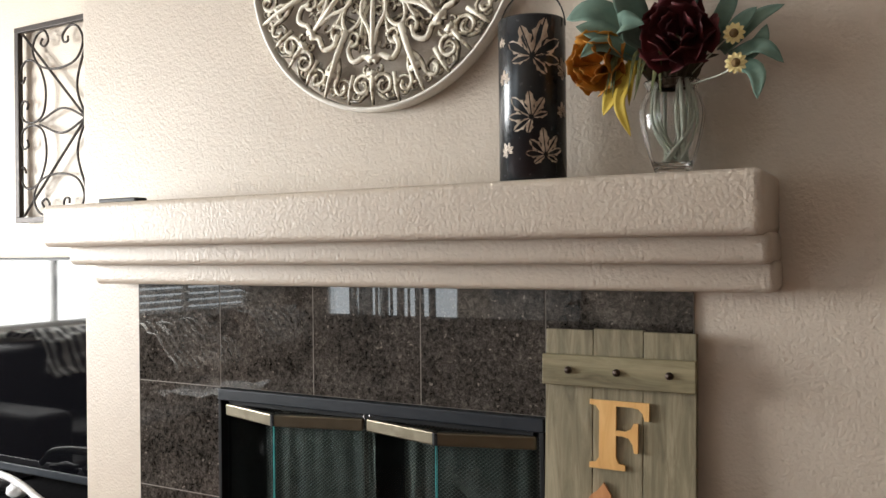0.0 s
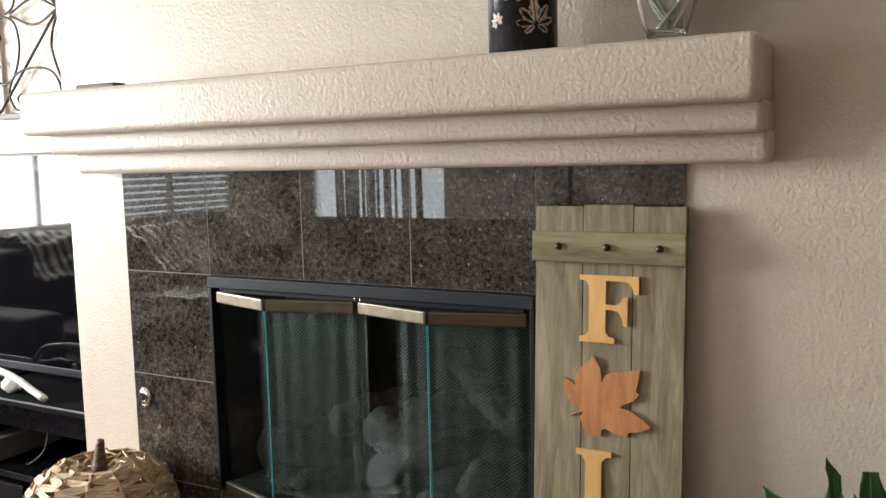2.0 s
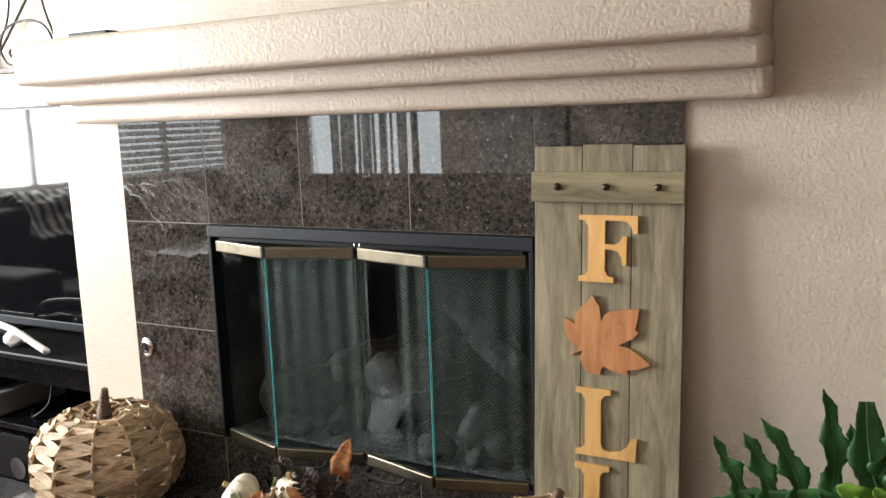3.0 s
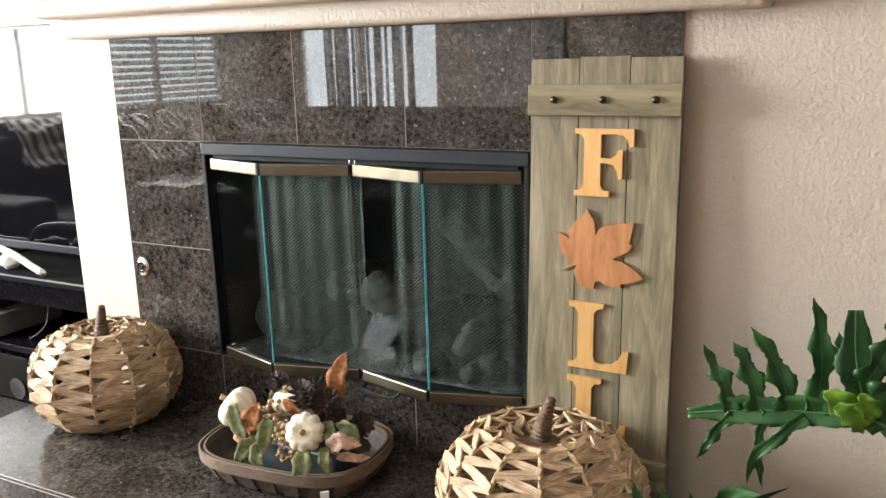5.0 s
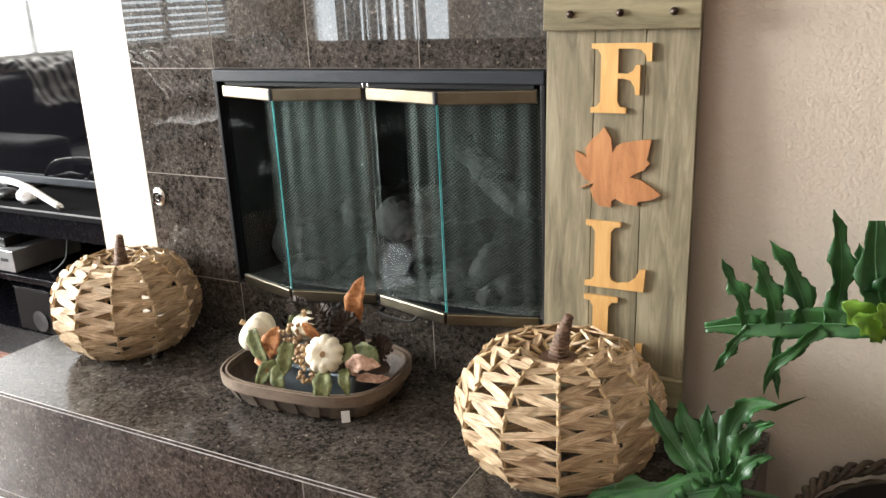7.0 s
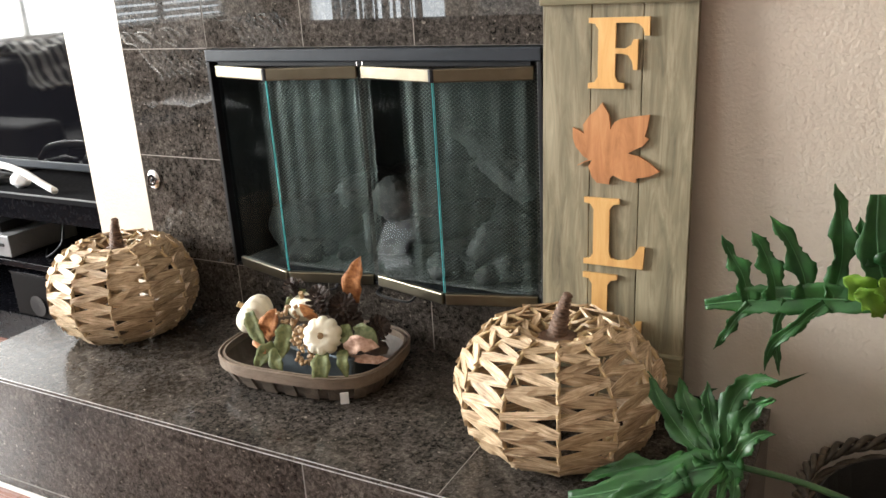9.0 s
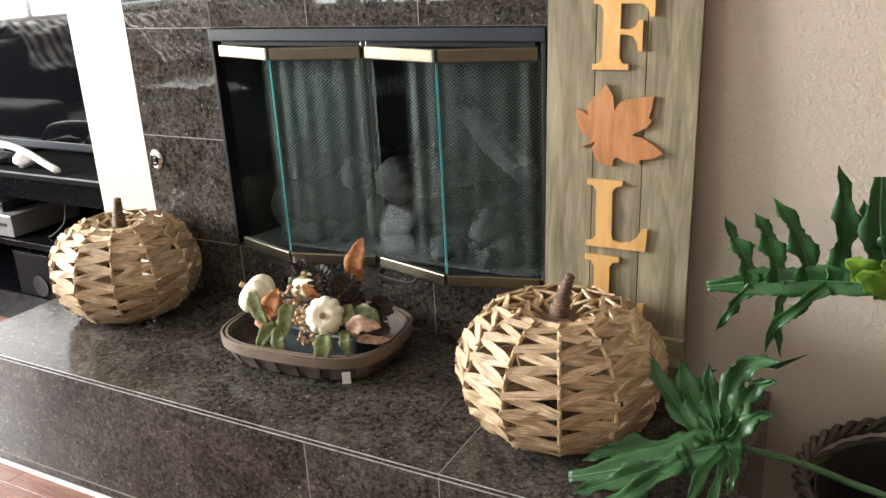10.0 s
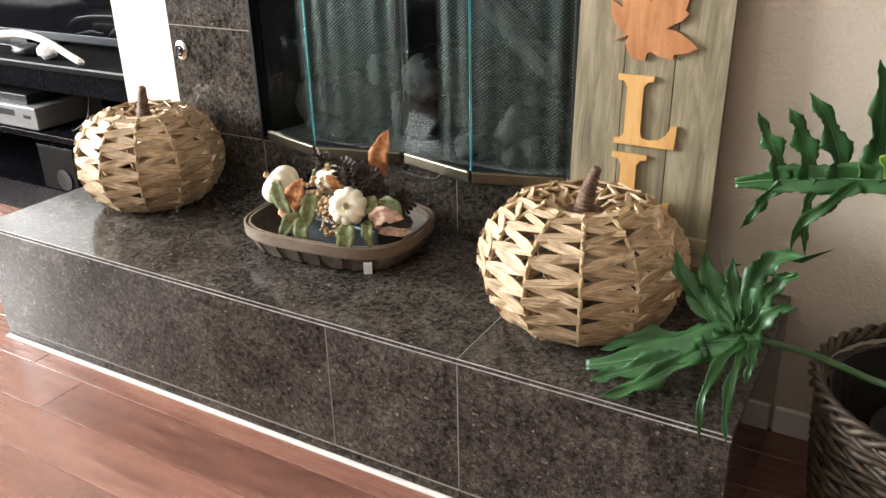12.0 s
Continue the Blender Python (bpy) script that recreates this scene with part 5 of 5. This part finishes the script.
for i, (a, b, c, w, mt) in enumerate((
        ((0.052, -0.196, 0.490), (0.060, -0.202, 0.545), (0.082, -0.192, 0.604), 0.046, RUST),
        ((-0.130, -0.305, 0.418), (-0.105, -0.312, 0.458), (-0.085, -0.305, 0.497), 0.048, RUST),
        ((-0.135, -0.315, 0.425), (-0.125, -0.33, 0.418), (-0.098, -0.345, 0.398), 0.03, RUST),
        ((-0.02, -0.26, 0.46), (-0.01, -0.28, 0.485), (-0.03, -0.29, 0.51), 0.03, RUST),
        ((-0.160, -0.312, 0.480), (-0.140, -0.325, 0.446), (-0.105, -0.335, 0.412), 0.035, SAGE),
        ((-0.045, -0.325, 0.472), (-0.047, -0.335, 0.438), (-0.052, -0.345, 0.395), 0.042, SAGE),
        ((-0.085, -0.325, 0.415), (-0.105, -0.345, 0.395), (-0.130, -0.352, 0.352), 0.036, SAGE),
        ((-0.07, -0.325, 0.41), (-0.065, -0.35, 0.39), (-0.045, -0.358, 0.362), 0.036, SAGE),
        ((0.06, -0.340, 0.425), (0.072, -0.365, 0.40), (0.070, -0.372, 0.352), 0.042, SAGE),
        ((0.10, -0.315, 0.43), (0.112, -0.338, 0.415), (0.125, -0.345, 0.378), 0.028, SAGE),
        ((0.075, -0.285, 0.455), (0.10, -0.30, 0.458), (0.112, -0.315, 0.438), 0.042, SAGE),
        ((0.09, -0.255, 0.445), (0.13, -0.265, 0.455), (0.165, -0.275, 0.437), 0.036, SAGE),
        ((-0.12, -0.23, 0.45), (-0.10, -0.215, 0.49), (-0.07, -0.21, 0.51), 0.03, SAGE),
        ((0.108, -0.315, 0.428), (0.145, -0.322, 0.455), (0.188, -0.305, 0.447), 0.038, DRY_PINK),
        ((0.105, -0.30, 0.405), (0.16, -0.29, 0.405), (0.195, -0.285, 0.412), 0.02, DRY_PINK))):
    leaf_part("fabric_leaf", [a, b, c], w, V, mt, arr, i + 200, 0.14 if mt is DRY_PINK else 0.1)

# ---- willow basket planter with philodendron ----
BX, BY, BR, BH = 1.252, -0.266, 0.220, 0.355
basket = thing("willow_basket", "dark woven willow basket planter beside the hearth", "basket", (BX, BY, 0))
ROWS = 17
for k in range(ROWS):
    z = 0.008 + k * (BH - 0.03) / ROWS
    r0 = 0.182 + (BR - 0.190) * math.sin(0.5 * math.pi * k / ROWS)
    for ph in (0, math.pi):
        pts = [((r0 + 0.006 * math.sin(12 * t + ph + k * math.pi)) * math.cos(t), (r0 + 0.006 * math.sin(12 * t + ph + k * math.pi)) * math.sin(t), z + 0.004 * math.cos(12 * t + ph)) for t in [2 * math.pi * i / 96 for i in range(96)]]
        part("willow_rod", tube(bmesh.new(), pts, 0.0068, 6, True), BASKET, basket, smooth=True)
for ph in (0, 2.1, 4.2):
    pts = []
    for i in range(160):
        t = 2 * math.pi * i / 160
        pts.append(((BR + 0.006 + 0.008 * math.cos(14 * t + ph)) * math.cos(t), (BR + 0.006 + 0.008 * math.cos(14 * t + ph)) * math.sin(t), BH - 0.012 + 0.010 * math.sin(14 * t + ph)))
    part("rim_braid", tube(bmesh.new(), pts, 0.0062, 7, True), BASKET, basket, "twisted willow rim", True)
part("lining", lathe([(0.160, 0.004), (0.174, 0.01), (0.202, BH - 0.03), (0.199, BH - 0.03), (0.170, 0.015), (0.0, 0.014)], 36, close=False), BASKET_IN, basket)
pot = thing("flower_pot", "black plastic flower pot inside the willow basket", "flower pot", (BX, BY, 0.016))
part("pot_wall", lathe([(0.095, 0.0), (0.120, 0.215), (0.128, 0.218), (0.128, 0.235), (0.120, 0.235), (0.112, 0.2), (0.0, 0.19)], 32, close=False), BLACK_PLASTIC, pot, smooth=True)

plant = thing("philodendron", "split-leaf philodendron with large glossy lobed leaves", "plant", (0, 0, 0))
root = Vector((BX, BY, 0.206))


def lobe_shape(t):
    """Narrow at the root, fullest past the middle, drawn out to a blunt tip."""
    return (1.05 - 0.45 * min(1.0, 3.2 * t) + 0.55 * math.sin(math.pi * min(1.0, t)) ** 0.9 + 0.16 * math.sin(16 * t + 0.6)) * (1 - t ** 4) + 0.03


def big_leaf(mid, lobes, face, seed, wide=0.066, material=GREEN):
    """One lobed leaf: a midrib blade and its lobes, joined."""
    bm = bmesh.new()
    blade(bm, mid, wide, face, 0.14, 0.10, seed, 9, lambda t: 0.35 + 0.65 * math.sin(math.pi * min(1, 0.12 + 0.88 * t)) ** 0.7 * (1 - t ** 5) + 0.02, 6)
    for i, (pts, w) in enumerate(lobes):
        blade(bm, pts, w * 0.72, face, 0.30, 0.16, seed + 3 * i + 1, 11, lobe_shape, 6)
    ob = part("leaf", thicken(bm, 0.0009), material, plant, "", True)
    part("midrib", tube(bmesh.new(), spline(mid, 5), 0.0018, 6), VEIN, ob)
    for pts, w in lobes:
        part("vein", tube(bmesh.new(), spline(pts, 5)[:-3], 0.0008, 5), VEIN, ob)
    return ob


UP = (0.30, -0.90, 0.30)
big_leaf([(1.105, -0.205, 0.676), (1.05, -0.2, 0.668), (0.995, -0.2, 0.662), (0.935, -0.198, 0.650), (0.885, -0.198, 0.640), (0.838, -0.2, 0.628)], [
    ([(0.912, -0.198, 0.645), (0.898, -0.192, 0.690), (0.876, -0.185, 0.722), (0.857, -0.18, 0.756)], 0.034),
    ([(0.958, -0.198, 0.655), (0.946, -0.19, 0.700), (0.925, -0.182, 0.742), (0.906, -0.178, 0.768)], 0.040),
    ([(1.005, -0.2, 0.664), (0.995, -0.19, 0.705), (0.966, -0.182, 0.760), (0.934, -0.178, 0.798)], 0.042),
    ([(1.045, -0.2, 0.668), (1.052, -0.185, 0.730), (1.046, -0.175, 0.800), (1.030, -0.168, 0.858)], 0.048),
    ([(0.915, -0.2, 0.640), (0.892, -0.208, 0.610), (0.876, -0.215, 0.580), (0.860, -0.22, 0.552)], 0.022),
    ([(0.975, -0.2, 0.655), (0.962, -0.212, 0.610), (0.966, -0.222, 0.565), (0.974, -0.228, 0.525)], 0.020),
    ([(1.035, -0.205, 0.660), (1.00, -0.22, 0.628), (0.958, -0.232, 0.580), (0.950, -0.24, 0.535)], 0.026)], UP, 301, 0.052)
big_leaf([(1.15, -0.21, 0.66), (1.115, -0.2, 0.715), (1.10, -0.185, 0.78), (1.095, -0.17, 0.845)], [
    ([(1.108, -0.195, 0.735), (1.085, -0.18, 0.765), (1.072, -0.17, 0.805)], 0.036),
    ([(1.118, -0.2, 0.73), (1.145, -0.18, 0.785), (1.155, -0.165, 0.85)], 0.050),
    ([(1.13, -0.205, 0.71), (1.18, -0.19, 0.74), (1.23, -0.18, 0.76)], 0.050)], UP, 331)
bm = bmesh.new()
for i, (a, b, c, w) in enumerate((((1.115, -0.215, 0.672), (1.085, -0.222, 0.70), (1.058, -0.222, 0.716), 0.044), ((1.125, -0.22, 0.662), (1.10, -0.23, 0.688), (1.075, -0.234, 0.694), 0.040), ((1.135, -0.22, 0.68), (1.122, -0.222, 0.705), (1.112, -0.222, 0.722), 0.034))):
    blade(bm, [a, b, c], w, UP, 0.22, 0.26, 350 + i, 6)
part("young_leaf", thicken(bm, 0.0009), GREEN_YOUNG, plant, "curled bright green young leaf", True)
LOW = (0.20, -0.60, 0.78)
big_leaf([(0.948, -0.415, 0.448), (0.90, -0.425, 0.440), (0.83, -0.44, 0.412), (0.75, -0.458, 0.376), (0.675, -0.472, 0.350)], [
    ([(0.87, -0.44, 0.425), (0.80, -0.468, 0.392), (0.735, -0.492, 0.362), (0.692, -0.508, 0.348)], 0.040),
    ([(0.86, -0.445, 0.420), (0.815, -0.485, 0.388), (0.765, -0.522, 0.356), (0.725, -0.545, 0.345)], 0.034),
    ([(0.86, -0.42, 0.430), (0.79, -0.42, 0.412), (0.73, -0.432, 0.390), (0.69, -0.445, 0.372)], 0.036),
    ([(0.90, -0.42, 0.445), (0.845, -0.375, 0.462), (0.795, -0.33, 0.490), (0.764, -0.305, 0.532)], 0.044),
    ([(0.905, -0.415, 0.448), (0.865, -0.365, 0.475), (0.835, -0.33, 0.505), (0.822, -0.315, 0.535)], 0.046),
    ([(0.92, -0.412, 0.45), (0.892, -0.37, 0.485), (0.878, -0.345, 0.515), (0.872, -0.33, 0.545)], 0.036),
    ([(0.928, -0.41, 0.452), (0.915, -0.37, 0.505), (0.930, -0.345, 0.548), (0.965, -0.345, 0.568), (0.992, -0.352, 0.574)], 0.046),
    ([(0.932, -0.41, 0.452), (0.935, -0.38, 0.495), (0.955, -0.362, 0.528), (0.985, -0.362, 0.548)], 0.040),
    ([(0.935, -0.415, 0.45), (0.945, -0.415, 0.478), (0.966, -0.405, 0.502), (0.992, -0.398, 0.508)], 0.028),
    ([(0.925, -0.425, 0.445), (0.905, -0.485, 0.438), (0.892, -0.545, 0.400), (0.900, -0.578, 0.330)], 0.020),
    ([(0.93, -0.43, 0.442), (0.925, -0.495, 0.425), (0.928, -0.545, 0.380), (0.938, -0.562, 0.335)], 0.018),
    ([(0.938, -0.425, 0.44), (0.944, -0.465, 0.430), (0.942, -0.492, 0.405)], 0.020)], LOW, 371, 0.056)
for pts in ([root, (1.23, -0.26, 0.42), (1.20, -0.235, 0.61), (1.15, -0.212, 0.668), (1.09, -0.204, 0.674)], [root + Vector((-0.02, 0, 0)), (1.19, -0.36, 0.365), (1.10, -0.372, 0.400), (1.03, -0.388, 0.425), (0.945, -0.415, 0.447)],
            [root + Vector((0.02, 0.01, 0)), (1.25, -0.25, 0.42), (1.22, -0.23, 0.58), (1.15, -0.21, 0.66)]):
    part("petiole", tube(bmesh.new(), spline(pts, 7), 0.0055, 8), PETIOLE, plant, smooth=True)

# ---- television and stand in the alcove ----
stand = thing("tv_stand", "glossy black open television stand with shelves", "tv stand")
SX0, SX1, SY0, SY1 = -2.72, -1.02, 0.10, 0.58
part("top_shelf", box(SX0, SX1, SY0, SY1, 0.565, 0.587, 0.002), MATT_BLACK, stand)
part("middle_shelf", box(SX0 + 0.02, SX1 - 0.02, SY0 + 0.005, SY1, 0.307, 0.329, 0.002), BLACK_GLOSS, stand)
part("plinth", box(SX0 + 0.02, SX1 - 0.02, SY0 + 0.005, SY1, 0.0, 0.118, 0.002), BLACK_GLOSS, stand)
for x in (SX0, SX1 - 0.02):
    part("side_panel", box(x, x + 0.02, SY0 + 0.002, SY1, 0.0, 0.564, 0.002), BLACK_GLOSS, stand)
part("drawer_front", box(SX0 + 0.02, SX1 - 0.02, SY0 + 0.012, SY0 + 0.024, 0.49, 0.5645), BLACK_GLOSS, stand)
part("edge_strip", box(SX0, SX1, SY0 - 0.002, SY0 + 0.0015, 0.5825, 0.5875), SILVER, stand, "thin pale front edge strip")
part("back_panel", box(SX0 + 0.02, SX1 - 0.02, SY1 - 0.012, SY1 - 0.002, 0.119, 0.564), BLACK_PLASTIC, stand)
tv = thing("television", "large flat black television with a glossy screen", "television")
part("casing", box(-2.70, -1.22, 0.315, 0.355, 0.612, 1.410, 0.004), BLACK_PLASTIC, tv)
part("screen", box(-2.685, -1.235, 0.3135, 0.3155, 0.645, 1.399), TV_SCREEN, tv)
part("bottom_bezel", box(-2.70, -1.22, 0.3095, 0.3148, 0.618, 0.644, 0.001), FRAME_METAL, tv, "blue-grey lower bezel")
part("foot", box(-2.15, -1.75, 0.26, 0.45, 0.5875, 0.595, 0.003), BLACK_GLOSS, tv)
part("neck", box(-2.0, -1.9, 0.325, 0.36, 0.594, 0.63), BLACK_PLASTIC, tv)
dvd = thing("media_player", "silver disc player on the television stand shelf", "media player")
part("case", box(-2.13, -1.63, 0.115, 0.40, 0.3335, 0.414, 0.003), SILVER, dvd)
part("front_slot", box(-2.05, -1.75, 0.1135, 0.1145, 0.375, 0.398), BLACK_PLASTIC, dvd)
part("button", box(-1.70, -1.66, 0.1132, 0.1146, 0.372, 0.384), BLACK_PLASTIC, dvd)
part("foot", box(-2.1, -1.66, 0.13, 0.38, 0.3292, 0.3333), BLACK_PLASTIC, dvd)
cb = part("cable_box", box(-2.02, -1.70, 0.14, 0.34, 0.4145, 0.449, 0.003), BLACK_PLASTIC)
tagged(cb, "small black cable box lying on the disc player", "cable box")
spk = thing("speaker", "black subwoofer speaker on the lower shelf", "speaker")
part("cabinet", box(-1.655, -1.462, 0.11, 0.36, 0.1185, 0.279, 0.004), SPEAKER, spk)
part("top_panel", box(-1.657, -1.460, 0.108, 0.362, 0.2792, 0.286, 0.002), BLACK_GLOSS, spk)
bm = lathe([(0.035, 0), (0.04, 0.004), (0.02, 0.001), (0.0, -0.001)], 24, close=False)
bmesh.ops.transform(bm, matrix=Matrix.Translation((-1.53, 0.109, 0.165)) @ Matrix.Rotation(radians(90), 4, "X"), verts=bm.verts)
part("port", bm, BLACK_PLASTIC, spk)
arch = thing("white_headset", "white curved headset band resting on the stand", "headset")
bm = tube(bmesh.new(), spline([(-1.335, 0.125, 0.600), (-1.40, 0.127, 0.622), (-1.48, 0.131, 0.650), (-1.58, 0.135, 0.668), (-1.70, 0.139, 0.668), (-1.81, 0.143, 0.65), (-1.87, 0.145, 0.602)], 6), 0.0155, 10, flat=0.75)
part("band", bm, WHITE_PLASTIC, arch, smooth=True)
part("ear_cup", lumpy((-1.55, 0.16, 0.616), (0.042, 0.03, 0.027), 8.1), WHITE_PLASTIC, arch, smooth=True)
gp = part("game_controller", lumpy((-1.69, 0.175, 0.609), (0.07, 0.035, 0.02), 3.3), BLACK_PLASTIC, smooth=True)
tagged(gp, "black game controller lying on the stand", "controller")
cable = part("cable", tube(bmesh.new(), spline([(-1.55, 0.35, 0.48), (-1.49, 0.25, 0.45), (-1.46, 0.2, 0.38), (-1.51, 0.17, 0.3335), (-1.59, 0.23, 0.3335)], 7), 0.004, 6), BLACK_PLASTIC, smooth=True)
tagged(cable, "black cable hanging behind the disc player", "cable")

# ---- sofa behind the camera, seen in the polished tiles ----
SPREAD = Matrix.Translation((-0.275, -0.415, 0)) @ Matrix.Diagonal((1.25, 1.25, 0.915, 1))
sofa = thing("sectional_sofa", "dark brown upholstered corner sofa under the windows", "sofa")
for name, b in (("base", (-2.98, -2.10, -3.42, -0.30, 0.05, 0.30)), ("base", (-2.09, 0.2, -3.42, -2.55, 0.05, 0.30)), ("backrest", (-3.0, -2.74, -3.42, -0.30, 0.305, 0.93)), ("backrest", (-2.73, 0.2, -3.44, -3.18, 0.305, 0.93)),
                ("armrest", (-2.73, -2.10, -0.31, -0.10, 0.05, 0.62)), ("armrest", (0.205, 0.42, -3.44, -2.55, 0.05, 0.62))):
    part(name, box(*b, 0.05, 4), SOFA, sofa, smooth=True)
for y in (-3.40, -2.62, -1.82, -1.12):
    part("seat_cushion", box(-2.72, -2.06, y, y + (0.77 if y < -2 else 0.69), 0.305, 0.45, 0.045, 4), SOFA, sofa, smooth=True)
for x in (-2.05, -1.29, -0.53):
    part("seat_cushion", box(x, x + 0.74, -3.16, -2.52, 0.305, 0.45, 0.045, 4), SOFA, sofa, smooth=True)


sofa.matrix_world = SPREAD


def draped(name, y0, y1, line, material, seed, label, category):
    bm = bmesh.new()
    rr = [Vector(p) for p in spline([(x, 0, z) for x, z in line], 6)]
    rows = []
    n = 22
    for j in range(n + 1):
        t = j / n
        rows.append([bm.verts.new((p.x + 0.018 * noise.noise(Vector((i * 0.3, t * 5, seed))), y0 + (y1 - y0) * t + 0.05 * noise.noise(Vector((i * 0.15, seed, 0))), p.z + 0.045 * noise.noise(Vector((i * 0.25, t * 6, seed + 3))) + 0.02)) for i, p in enumerate(rr)])
    for a, b in zip(rows, rows[1:]):
        for i in range(len(a) - 1):
            bm.faces.new((a[i], a[i + 1], b[i + 1], b[i]))
    bmesh.ops.transform(bm, matrix=SPREAD, verts=bm.verts)
    ob = part(name, thicken(bm, 0.008), material, smooth=True)
    return tagged(ob, label, category)


drape = [(-2.58, 0.68), (-2.65, 0.80), (-2.71, 0.92), (-2.78, 0.98), (-2.90, 0.985), (-2.99, 0.94)]
draped("striped_throw", -3.15, -2.62, drape, ZEBRA, 1.5, "striped zebra throw draped over the sofa back", "throw")
draped("striped_throw", -2.30, -1.75, [(-2.50, 0.62), (-2.58, 0.72), (-2.68, 0.88), (-2.78, 0.965), (-2.92, 0.955)], ZEBRA, 6.5, "crumpled striped zebra throw over the sofa", "throw")
draped("striped_throw", -1.15, -0.55, drape, ZEBRA, 12.5, "striped zebra throw draped over the sofa arm end", "throw")
draped("white_blanket", -2.25, -1.72, [(-2.20, 0.455), (-2.32, 0.46), (-2.5, 0.46), (-2.6, 0.46), (-2.70, 0.465)], BLANKET, 9.5, "white blanket spread on the sofa seat", "blanket")

# ---- floor planks ----
W = 0.127
rr = random.Random(12)
rows = int((NICHE - REAR) / W)
for i in range(rows + 1):
    y0 = REAR + i * W
    x = LEFT - rr.uniform(0, 1.1)
    while x < RIGHT:
        ln = 1.215
        a, b = max(x, LEFT), min(x + ln, RIGHT)
        if b - a > 0.02 and y0 < NICHE - 0.01:
            ob = part("plank", box(a + 0.0006, b - 0.0006, y0 + 0.0006, min(y0 + W, NICHE) - 0.0006, -0.009, 0.0, 0.0008, 1), FLOOR_WOOD, FLOOR)
        x += ln
